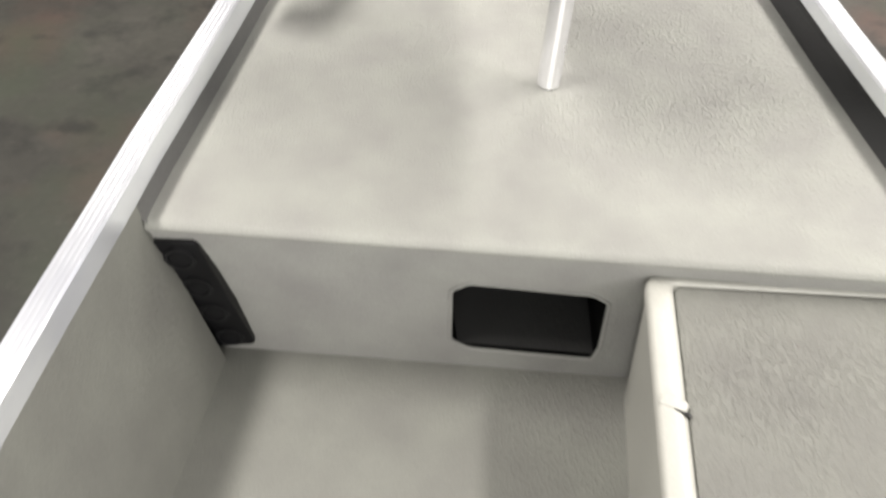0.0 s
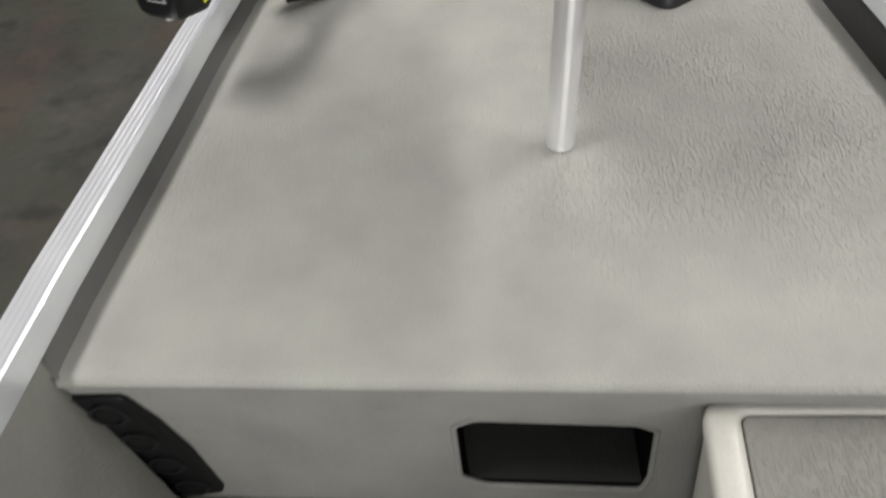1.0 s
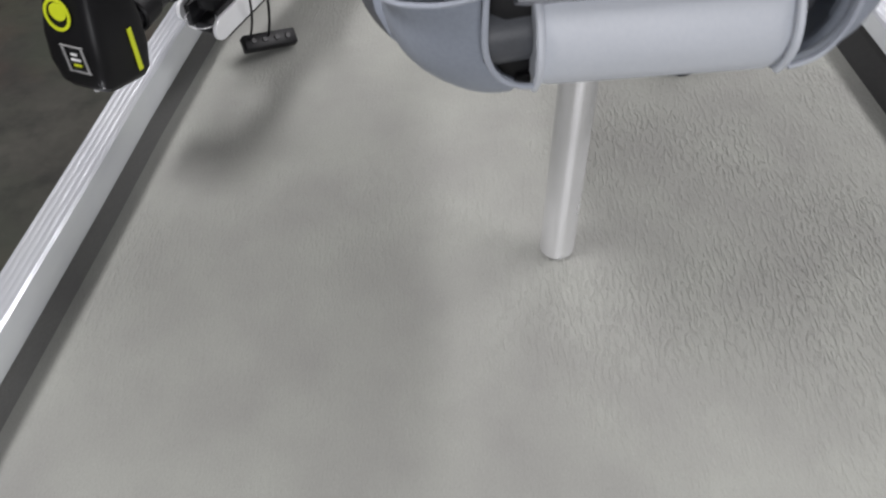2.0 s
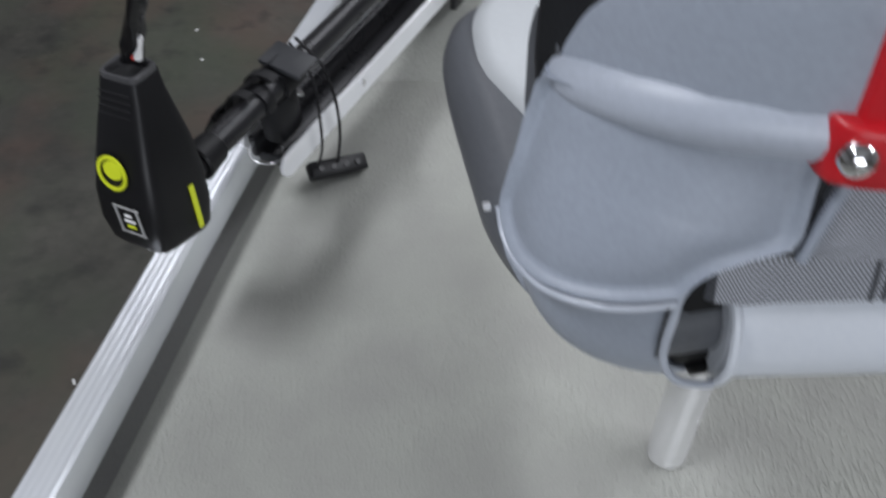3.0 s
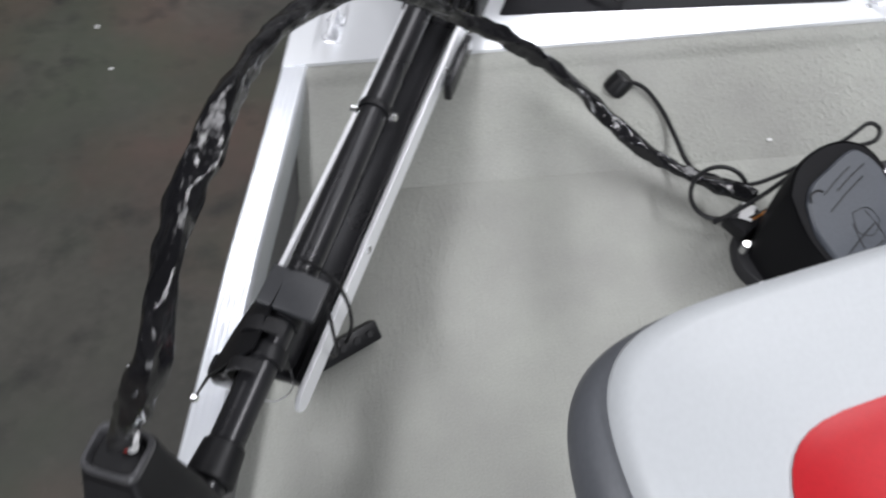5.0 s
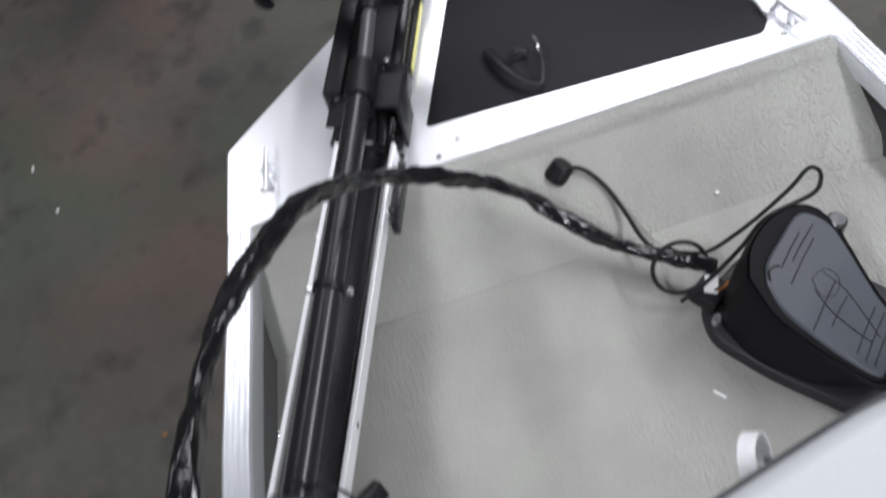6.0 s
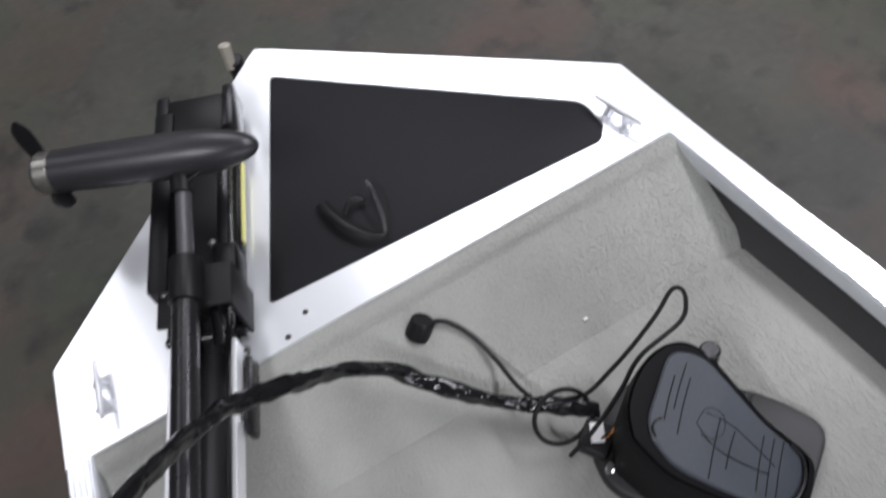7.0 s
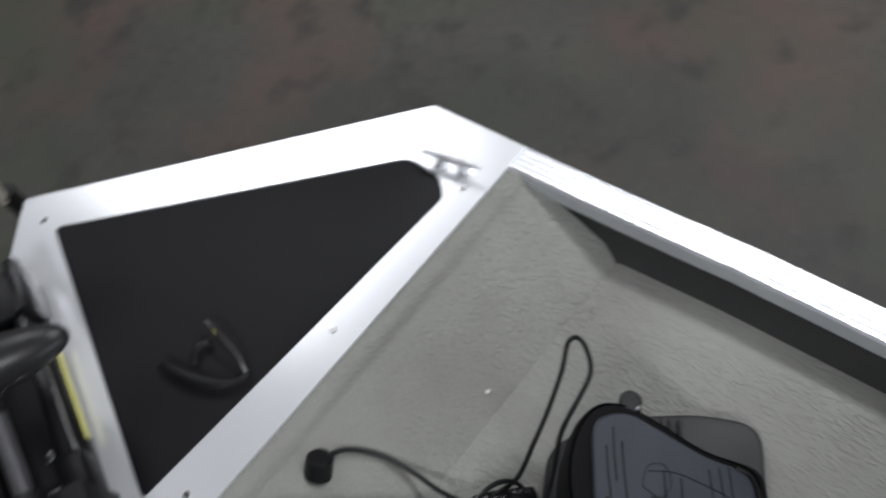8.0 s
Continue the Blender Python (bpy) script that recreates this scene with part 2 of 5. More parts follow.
# ---- mesh tools ----
def part(name, bm, mat, parent=None, label="", angle=35):
    me = bpy.data.meshes.new(name)
    bmesh.ops.remove_doubles(bm, verts=bm.verts, dist=1e-6)
    bmesh.ops.recalc_face_normals(bm, faces=bm.faces)
    bm.to_mesh(me)
    bm.free()
    for p in me.polygons:
        p.use_smooth = True
    me.set_sharp_from_angle(angle=radians(angle))
    me.materials.append(mat)
    ob = new(name, me)
    if parent:
        ob.parent = parent
        if parent.type == "EMPTY":
            ob.matrix_parent_inverse = parent.matrix_basis.inverted()
    if label:
        ob["label"] = label
    return ob


def thing(name, place, label, category, group="", kind=""):
    ob = new(name)
    ob.location = place
    ob.empty_display_size = 0.05
    return tagged(ob, label, category, group, kind)


def smooth_path(pts, k=6):
    pts = [Vector(p) for p in pts]
    if k <= 1 or len(pts) < 3:
        return pts
    out = []
    for i in range(len(pts) - 1):
        p0, p1, p2, p3 = pts[max(i - 1, 0)], pts[i], pts[i + 1], pts[min(i + 2, len(pts) - 1)]
        for j in range(k):
            t = j / k
            out.append(0.5 * (2 * p1 + (p2 - p0) * t + (2 * p0 - 5 * p1 + 4 * p2 - p3) * t * t
                              + (3 * p1 - p0 - 3 * p2 + p3) * t ** 3))
    out.append(pts[-1])
    return out


def loft(bm, rings, caps=True, closed=True):
    rows = [[bm.verts.new(p) for p in r] for r in rings]
    n = len(rows[0])
    for a, b in zip(rows[:-1], rows[1:]):
        for i in range(n if closed else n - 1):
            j = (i + 1) % n
            bm.faces.new((a[i], a[j], b[j], b[i]))
    if caps:
        bm.faces.new(rows[0][::-1])
        bm.faces.new(rows[-1])
    return bm


def tube(pts, r, k=6, n=10, bm=None, wobble=0.0, flat=1.0, fold=0.0):
    bm = bm or bmesh.new()
    path = smooth_path(pts, k)
    up = Vector((0, 0, 1))
    rings = []
    side = None
    for i, p in enumerate(path):
        d = (path[min(i + 1, len(path) - 1)] - path[max(i - 1, 0)]).normalized()
        if side is None:
            side = d.cross(up if abs(d.z) < 0.95 else Vector((1, 0, 0))).normalized()
        side = (side - d * side.dot(d)).normalized()
        over = side.cross(d)
        rad = r(i / (len(path) - 1)) if callable(r) else r
        ring = []
        for j in range(n):
            a = 2 * math.pi * j / n
            w = 1 + wobble * noise.noise(Vector((p.x * 46 + math.cos(a), p.y * 46 + math.sin(a), p.z * 46))) + fold * math.sin(2 * a + i * 0.13) + 0.7 * fold * math.sin(3 * a - i * 0.21)
            ring.append(p + (side * math.cos(a) + over * math.sin(a) * flat) * rad * w)
        rings.append(ring)
    return loft(bm, rings)


def cylinder(a, b, r, r2=None, n=20, bm=None, bevel=0.0):
    a, b = Vector(a), Vector(b)
    d = b - a
    if not bevel:
        return tube([a, b], (lambda t: r + ((r2 if r2 is not None else r) - r) * t), 1, n, bm)
    e = d.normalized() * bevel
    bm = bm or bmesh.new()
    steps = [(a, r - bevel), (a + e, r), (b - e, r2 or r), (b, (r2 or r) - bevel)]
    z = d.normalized()
    side = z.orthogonal().normalized()
    over = z.cross(side)
    return loft(bm, [[p + (side * math.cos(2 * math.pi * j / n) + over * math.sin(2 * math.pi * j / n)) * q
                      for j in range(n)] for p, q in steps])


def block(size, m, bevel=0.004, bm=None, seg=2):
    """A box of that size with rounded edges at the pose m."""
    own = bmesh.new()
    bmesh.ops.create_cube(own, size=1)
    bmesh.ops.scale(own, vec=size, verts=own.verts)
    if bevel:
        bmesh.ops.bevel(own, geom=own.edges[:], offset=bevel, segments=seg, affect="EDGES", profile=0.5)
    bmesh.ops.transform(own, matrix=m, verts=own.verts)
    if bm is None:
        return own
    me = bpy.data.meshes.new("tmp")
    own.to_mesh(me)
    own.free()
    bm.from_mesh(me)
    bpy.data.meshes.remove(me)
    return bm


def prism(outline, z0, z1, bevel=0.0, bm=None, seg=2):
    """A slab on a 2D outline between two heights, its upper edge rounded."""
    own = bmesh.new()
    f = own.faces.new([own.verts.new((x, y, z0)) for x, y in outline])
    top = bmesh.ops.extrude_face_region(own, geom=[f])
    vs = [g for g in top["geom"] if isinstance(g, bmesh.types.BMVert)]
    bmesh.ops.translate(own, vec=(0, 0, z1 - z0), verts=vs)
    bmesh.ops.recalc_face_normals(own, faces=own.faces)
    if bevel:
        es = [e for e in own.edges if all(abs(v.co.z - z1) < 1e-6 for v in e.verts)]
        bmesh.ops.bevel(own, geom=es, offset=bevel, segments=seg, affect="EDGES", profile=0.5)
    if bm is None:
        return own
    me = bpy.data.meshes.new("tmp")
    own.to_mesh(me)
    own.free()
    bm.from_mesh(me)
    bpy.data.meshes.remove(me)
    return bm


def rounded(outline, r, n=5):
    """The outline with its corners rounded; r: one radius or one for each corner."""
    out = []
    c = len(outline)
    for i, p in enumerate(outline):
        p = Vector((*p[:2], 0)).to_2d()
        a, b = (Vector(outline[i - 1][:2]) - p), (Vector(outline[(i + 1) % c][:2]) - p)
        rad = r[i] if isinstance(r, (list, tuple)) else r
        k = min(rad, a.length * 0.45, b.length * 0.45)
        s, e = p + a.normalized() * k, p + b.normalized() * k
        for j in range(n + 1):
            t = j / n
            out.append(tuple((1 - t) ** 2 * s + 2 * t * (1 - t) * p + t * t * e))
    return out


def holed(outer, inner, place):
    """A flat sheet between two outlines, laid into space by place(x, y)."""
    bm = bmesh.new()
    es = []
    for line in (outer, inner):
        vs = [bm.verts.new(place(x, y)) for x, y in line]
        es += [bm.edges.new((vs[i], vs[(i + 1) % len(vs)])) for i in range(len(vs))]
    bmesh.ops.triangle_fill(bm, use_beauty=True, edges=es)
    return bm


def thicken(bm, vec):
    r = bmesh.ops.extrude_face_region(bm, geom=bm.faces[:])
    bmesh.ops.translate(bm, vec=vec, verts=[g for g in r["geom"] if isinstance(g, bmesh.types.BMVert)])
    return bm


def interp(table, y):
    table = sorted(table)
    return float(np.interp(y, [a for a, _ in table], [b for _, b in table]))


def squircle(a, b, n=32, e=3.5, cx=0.0, cy=0.0):
    out = []
    for j in range(n):
        t = 2 * math.pi * j / n
        c, s = math.cos(t), math.sin(t)
        out.append((cx + a * math.copysign(abs(c) ** (2 / e), c), cy + b * math.copysign(abs(s) ** (2 / e), s)))
    return out


# ---- the hall ----
def hall():
    s, h = 7.0, CEIL_Z
    floor_bm = prism([(-s, -s), (s, -s), (s, s), (-s, s)], FLOOR_Z - 0.2, FLOOR_Z)
    tagged(part("floor", floor_bm, CONCRETE), "dark stained concrete workshop floor", "floor", kind="structure")
    tagged(part("ceiling", prism([(-s, -s), (s, -s), (s, s), (-s, s)], h, h + 0.2), WALLS),
           "plain pale workshop ceiling", "ceiling", kind="structure")
    for nm, x0, x1, y0, y1 in (("wall_west", -s - 0.2, -s, -s, s), ("wall_east", s, s + 0.2, -s, s),
                               ("wall_south", -s - 0.2, s + 0.2, -s - 0.2, -s), ("wall_north", -s - 0.2, s + 0.2, s, s + 0.2)):
        bm = prism([(x0, y0), (x1, y0), (x1, y1), (x0, y1)], FLOOR_Z - 0.2, h + 0.2)
        tagged(part(nm, bm, WALLS), "plain grey workshop wall", "wall", kind="structure")


hall()

# ---- the boat: plan of the gunwales (y, x) and heights ----
PORT = [(1.193, -0.545), (1.028, -0.577), (0.924, -0.596), (0.66, -0.648), (0.27, -0.712), (0.0, -0.748), (-0.28, -0.79),
        (-0.516, -0.817), (-0.85, -0.86), (-1.6, -0.92), (-2.8, -0.95)]
STBD = [(1.195, 0.522), (1.06, 0.545), (0.82, 0.579), (0.65, 0.607), (0.475, 0.628), (0.0, 0.685), (-0.28, 0.725),
        (-0.516, 0.752), (-0.85, 0.80), (-1.6, 0.86), (-2.8, 0.89)]
TOP, COCKPIT, DECK_FRONT, PLATE_REAR = 0.09, -0.41, 0.824, 1.028
TIP = (-0.008, 1.626)


def port(y, inset=0.0):
    return interp(PORT, y) + inset


def stbd(y, inset=0.0):
    return interp(STBD, y) - inset


def rail_width(y, side=-1):
    w = interp([(-1, 0.05), (0.1, 0.05), (0.9, 0.044)], y)
    return w if side < 0 else w + 0.005


def edge_y(x):
    """The rear edge of the fore deck, which runs a little askew."""
    return -0.437 - 0.062 * (x + 0.77)


boat = thing("boat", (0, 0, FLOOR_Z), "aluminium fishing boat with grey carpeted fore deck and open cockpit", "boat")


def gunwale(side):
    """A ribbed extrusion along one side, swept by its cross-section."""
    ys = [1.03, 0.98, 0.9, 0.8, 0.66, 0.5, 0.3, 0.1, -0.1, -0.3, -0.5, -0.7, -0.9, -1.2, -1.6, -2.2, -2.8]
    rings = []
    for y in ys:
        w = rail_width(y, side)
        ribs = [(0.0, -0.05), (0.0, -0.004), (0.004, 0.0)]
        for i in range(4):
            c = w * (0.2 + 0.6 * i / 3)
            ribs += [(c - w * 0.03, 0.0), (c - w * 0.015, -0.00012), (c + w * 0.015, -0.00012), (c + w * 0.03, 0.0)]
        lip = 0.055 if side < 0 else 0.036
        ribs += [(w - 0.004, 0.0), (w, -0.004), (w + 0.001, -lip), (w - 0.003, -lip), (w - 0.003, -0.006), (0.003, -0.006), (0.003, -0.05)]
        x = port(y) if side < 0 else stbd(y)
        rings.append([(x - side * i, y, TOP + z) for i, z in ribs])
    return loft(bmesh.new(), rings)


part("gunwale", gunwale(-1), GUNWALE, boat, "ribbed bright aluminium gunwale")
part("gunwale", gunwale(1), GUNWALE, boat, "ribbed bright aluminium gunwale")


def hull():
    """Outer skin: side, chine and bottom, from stern to stem."""
    bm = bmesh.new()
    rings = []
    for y in (-2.8, -1.6, -0.85, -0.3, 0.3, 0.8, 1.193):
        a, b = port(y), stbd(y)
        w = b - a
        lift = interp([(-2.8, 0), (0.3, 0.02), (1.193, 0.2)], y)
        prof = [(a + 0.002, TOP - 0.05), (a + 0.03, -0.2), (a + 0.06 * w, -0.5 + lift), (a + 0.3 * w, FLOOR_Z + 0.03 + lift),
                (a + 0.5 * w, FLOOR_Z + lift), (a + 0.7 * w, FLOOR_Z + 0.03 + lift), (a + 0.94 * w, -0.5 + lift), (b - 0.03, -0.2), (b - 0.002, TOP - 0.05)]
        rings.append([(x, y, z) for x, z in prof])
    x0 = TIP[0]
    rings.append([(x0 + (x - x0) * 0.02, 1.61, z) for x, z in
                  (((port(1.193), TOP - 0.05), (-0.4, -0.1), (-0.3, -0.2), (-0.1, -0.25), (0, -0.27), (0.1, -0.25), (0.3, -0.2), (0.4, -0.1), (stbd(1.193), TOP - 0.05)))])
    loft(bm, rings, caps=False, closed=False)
    return bm


part("hull", hull(), ALU, boat, "grey aluminium hull skin")
part("transom", prism([(port(-2.8), -2.83), (stbd(-2.8), -2.83), (stbd(-2.8), -2.8), (port(-2.8), -2.8)], -0.5, TOP), ALU, boat)


def deck():
    """Carpeted fore deck: flat top, rounded rear edge."""
    ys = [DECK_FRONT, 0.66, 0.5, 0.3, 0.1, -0.1, -0.3]
    xs = np.linspace(0, 1, 25)
    rings = []

    def row(y_of, z):
        r = []
        for s in xs:
            y = y_of(s)
            a, b = port(y, 0.058), stbd(y, 0.058)
            r.append((a + (b - a) * s, y, z))
        return r

    def ey(s, off):
        a, b = -0.757, 0.692
        return edge_y(a + (b - a) * s) + off
    for y in ys:
        rings.append(row(lambda s, y=y: y, -0.0018 if y == DECK_FRONT else 0.0))
        if y == DECK_FRONT:
            rings.append(row(lambda s, y=y: y - 0.008, 0.0))
    for off, z in ((0.03, 0.0), (0.012, -0.001), (0.004, -0.005), (0.0, -0.012), (0.001, -0.02)):
        rings.append(row(lambda s, off=off: ey(s, off), z))
    bm = loft(bmesh.new(), rings, caps=False, closed=False)
    return bm


part("deck", deck(), CARPET, boat, "worn light grey marine carpet deck")


def riser_place(x, z):
    return Vector((x, edge_y(x) + 0.004 + 0.042 * min(1, (-z - 0.015) / 0.17), z))


POCKET = rounded([(-0.164, -0.132), (0.073, -0.144), (0.108, -0.174), (0.11, -0.315), (0.1, -0.36), (-0.155, -0.353), (-0.196, -0.328), (-0.198, -0.167)], 0.012, 3)


def riser():
    outer = [(-0.757, -0.018), (-0.5, -0.018), (0.0, -0.018), (0.4, -0.018), (0.69, -0.018), (0.69, -0.2), (0.64, COCKPIT), (0.3, COCKPIT), (-0.3, COCKPIT), (-0.685, COCKPIT), (-0.72, -0.2)]
    return holed(outer, POCKET, riser_place)


part("riser", riser(), CARPET_RISER, boat, "grey carpeted step face below the deck")


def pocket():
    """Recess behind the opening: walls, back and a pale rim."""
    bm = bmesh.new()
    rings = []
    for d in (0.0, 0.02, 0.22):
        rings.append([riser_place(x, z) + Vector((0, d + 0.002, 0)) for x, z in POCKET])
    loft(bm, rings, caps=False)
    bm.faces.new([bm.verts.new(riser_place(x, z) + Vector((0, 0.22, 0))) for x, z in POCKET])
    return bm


# the recess's shade is put into a near-black lining colour
part("storage_pocket", pocket(), material("shade_black_pocket_lining", (0.008, 0.008, 0.008), 0.9, 0, 0.2, 8, 200, spec=0.1), boat, "open storage pocket in the step, its inner shade put into black")
POCKET_FLOOR = [(-0.19, -0.352), (0.1, -0.357)]
# pocket floor: grey carpet darkened in colour for the shade inside
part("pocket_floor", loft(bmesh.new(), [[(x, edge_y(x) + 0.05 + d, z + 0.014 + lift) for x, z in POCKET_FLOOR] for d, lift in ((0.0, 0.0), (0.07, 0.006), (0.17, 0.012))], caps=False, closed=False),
     CARPET_SHADED, boat, "carpeted floor of the storage pocket")
rim_pts = [riser_place(x, z) + Vector((0, 0.001, 0)) for x, z in POCKET]
part("pocket_rim", tube(rim_pts + [rim_pts[0]], 0.005, 1, 10), CARPET_RISER, boat, "carpet rolled round the pocket's edge")

# cockpit: floor and side linings
COCKPIT_YS = (-0.36, -0.5, -0.7, -0.9, -1.2, -1.6, -2.2, -2.8)
part("cockpit_floor", prism([(port(y, 0.06), y) for y in COCKPIT_YS] + [(stbd(y, 0.06), y) for y in COCKPIT_YS[::-1]], COCKPIT - 0.02, COCKPIT),
     CARPET_COCKPIT, boat, "grey carpeted cockpit floor")


def deck_side(side):
    """The low side between deck and gunwale; the lip's shade is put into its colour."""
    rings = []
    for y in (1.03, 0.93, 0.83, 0.66, 0.5, 0.3, 0.1, -0.1, -0.3, -0.435):
        x = port(y) if side < 0 else stbd(y)
        w, more = rail_width(y, side), (0.0 if side < 0 else 0.013)
        rings.append([(x - side * i, y, z) for i, z in ((w - 0.012, TOP - 0.012), (w - 0.008, 0.03), (w + 0.004 + more, 0.006), (w + 0.012 + more, -0.002 + 0.1 * more), (w + 0.02 + more, -0.012))])
    return loft(bmesh.new(), rings, caps=False, closed=False)


part("deck_side", deck_side(-1), CARPET_PORT_SHADED, boat, "carpeted side below the gunwale, its shade put into mid grey")
part("deck_side", deck_side(1), CARPET_SHADED, boat, "carpeted side below the gunwale, its shade put into dark grey")


def lining(side):
    rings = []
    for y in (-0.43, -0.5, -0.6, -0.75, -0.9, -1.2, -1.5, -2.0, -2.8):
        w = rail_width(y, side)
        x = port(y) if side < 0 else stbd(y)
        prof = [(w - 0.006, TOP - 0.02), (0.052, 0.03), (0.057, -0.02), (0.096, -0.18), (0.14, COCKPIT - 0.01)]
        rings.append([(x - side * i, y, z) for i, z in prof])
    return loft(bmesh.new(), rings, caps=False, closed=False)


part("side_lining", lining(-1), CARPET_COCKPIT, boat, "grey carpeted inner side")
part("side_lining", lining(1), CARPET_COCKPIT, boat, "grey carpeted inner side")

# ramp up to the bow plate
def ramp():
    a, b = -0.56, 0.515
    rings = []
    for y, z in ((DECK_FRONT, -0.0018), (DECK_FRONT + 0.006, 0.002), (0.9, 0.033), (0.97, 0.062), (0.99, 0.0695), (0.996, 0.0725), (1.0, 0.0785), (1.008, 0.0845), (PLATE_REAR - 0.01, 0.087), (PLATE_REAR + 0.002, 0.086)):
        rings.append([(a + (b - a) * s, y, z) for s in np.linspace(0, 1, 14)])
    return loft(bmesh.new(), rings, caps=False, closed=False)


part("ramp", ramp(), CARPET, boat, "carpeted slope up to the bow plate")

# bow plate with the hatch opening
HATCH_LINE = rounded([(-0.205, 1.108), (0.4, 1.075), (0.424, 1.102), (0.424, 1.162), (-0.011, 1.545)], [0.012, 0.012, 0.008, 0.02, 0.014], 4)


def grown(line, d):
    c = Vector((sum(p[0] for p in line) / len(line), sum(p[1] for p in line) / len(line)))
    return [tuple(Vector(p) + (Vector(p) - c).normalized() * d) for p in line]


PLATE_LINE = [(port(PLATE_REAR) + 0.003, PLATE_REAR), (stbd(PLATE_REAR) - 0.005, PLATE_REAR), (0.522, 1.195), TIP, (-0.545, 1.193)]
plate_bm = holed(rounded(PLATE_LINE, [0.001, 0.001, 0.006, 0.02, 0.006], 3), HATCH_LINE, lambda x, y: Vector((x, y, TOP + 0.003)))
bow_plate = part("bow_plate", thicken(plate_bm, (0, 0, -0.012)), PLATE_PAINT, boat, "glossy white-painted bow plate")


def rim():
    bm = bmesh.new()
    for a, b in (((-0.545, 1.193), TIP), (TIP, (0.522, 1.195)), ((port(PLATE_REAR) + 0.004, PLATE_REAR), (-0.545, 1.193)), ((0.522, 1.195), (stbd(PLATE_REAR) - 0.006, PLATE_REAR))):
        tube([(a[0], a[1], TOP - 0.003), (b[0], b[1], TOP - 0.003)], 0.004, 1, 8, bm)
    return bm


part("rim", rim(), ALU, bow_plate, "rolled plate edge")
part("bow_skin", loft(bmesh.new(), [[(port(PLATE_REAR), PLATE_REAR, z), (-0.545, 1.193, z), (TIP[0], TIP[1], z), (0.522, 1.195, z), (stbd(PLATE_REAR), PLATE_REAR, z)]
                                    for z in (TOP - 0.008, TOP - 0.055)], caps=False, closed=False), ALU, boat)
hatch = part("hatch_lid", prism(grown(HATCH_LINE, -0.0015), TOP - 0.02, TOP + 0.001, 0.0015), HATCH, boat, "dark grey plastic bow hatch lid")
part("pull_wire", tube([(0.012, 1.118, 0.1), (0.021, 1.14, 0.112), (0.026, 1.17, 0.121), (0.029, 1.2, 0.117), (0.03, 1.216, 0.11)], 0.0036, 5, 10), CHROME, hatch, "bright wire of the pull ring")
part("hatch_pull", tube([(-0.053, 1.228, 0.098), (-0.05, 1.2, 0.106), (-0.039, 1.163, 0.11), (-0.02, 1.13, 0.108), (0.0, 1.115, 0.104), (0.012, 1.116, 0.102)],
                        lambda t: 0.0105 - 0.007 * t, 6, 12, flat=0.4), BLACK, hatch, "glossy black pull tab")
part("pull_tongue", tube([(-0.026, 1.188, 0.098), (-0.012, 1.2, 0.104), (0.004, 1.199, 0.103), (0.012, 1.192, 0.099)], lambda t: 0.0035 + 0.002 * math.sin(math.pi * t), 5, 8, flat=0.5), BLACK, hatch, "small black tongue of the pull")


def screw(x, y, z=None, r=0.005, parent=None):
    return part("screw", cylinder((x, y, z or TOP + 0.0025), (x, y, (z or TOP + 0.0025) + 0.0025), r, n=14, bevel=0.001), CHROME, parent or bow_plate)


for x, y in ((-0.161, 1.064), (0.136, 1.064), (0.43, 1.06), (-0.013, 1.567), (-0.202, 1.04)):
    screw(x, y)


def cleat(x, y, turn):
    """A two-post mooring cleat with two horns."""
    c = part("cleat", bmesh.new(), ALU, boat, "chromed two-horned mooring cleat")
    m = Matrix.Translation((x, y, TOP + 0.003)) @ Matrix.Rotation(radians(turn), 4, "Z") @ Matrix.Scale(0.82, 4)

    def put(bm):
        bmesh.ops.transform(bm, matrix=m, verts=bm.verts)
        return bm
    bm = bmesh.new()
    tube([(-0.058, 0, 0.034), (-0.03, 0, 0.034), (0, 0, 0.032), (0.03, 0, 0.034), (0.058, 0, 0.034)], lambda t: 0.0034 + 0.003 * (1 - abs(2 * t - 1)), 4, 12, bm)
    for s in (-1, 1):
        tube([(s * 0.026, 0, -0.001), (s * 0.02, 0, 0.012), (s * 0.018, 0, 0.033)], lambda t: 0.011 - 0.004 * t, 3, 12, bm)
        cylinder((s * 0.026, 0.016, 0.0), (s * 0.026, 0.016, 0.006), 0.006, n=12, bm=bm, bevel=0.0015)
        block((0.03, 0.03, 0.003), Matrix.Translation((s * 0.026, 0, 0.001)), 0.0015, bm)
    put(bm)
    bm.to_mesh(c.data)
    for p in c.data.polygons:
        p.use_smooth = True
    return c


cleat(-0.484, 1.106, 79)
cleat(0.447, 1.095, 106)


# ---- trolling motor, lying aft along the port side ----
MO, MV = Vector((-0.255, 1.074, 0)), Vector((0.379, 0.925, 0)).normalized()
MU = Vector((MV.y, -MV.x, 0))


def M(u, v, z):
    return MO + MU * u + MV * v + Vector((0, 0, z))


MM = Matrix(((MU.x, MV.x, 0, MO.x), (MU.y, MV.y, 0, MO.y), (0, 0, 1, 0), (0, 0, 0, 1)))


def mbox(u0, u1, v0, v1, z0, z1, bevel=0.004, bm=None):
    return block((u1 - u0, v1 - v0, z1 - z0), MM @ Matrix.Translation(((u0 + u1) / 2, (v0 + v1) / 2, (z0 + z1) / 2)), bevel, bm)


motor = thing("trolling_motor", M(-0.06, 0.2, TOP + 0.003), "black bow-mount trolling motor stowed along the gunwale", "trolling motor")
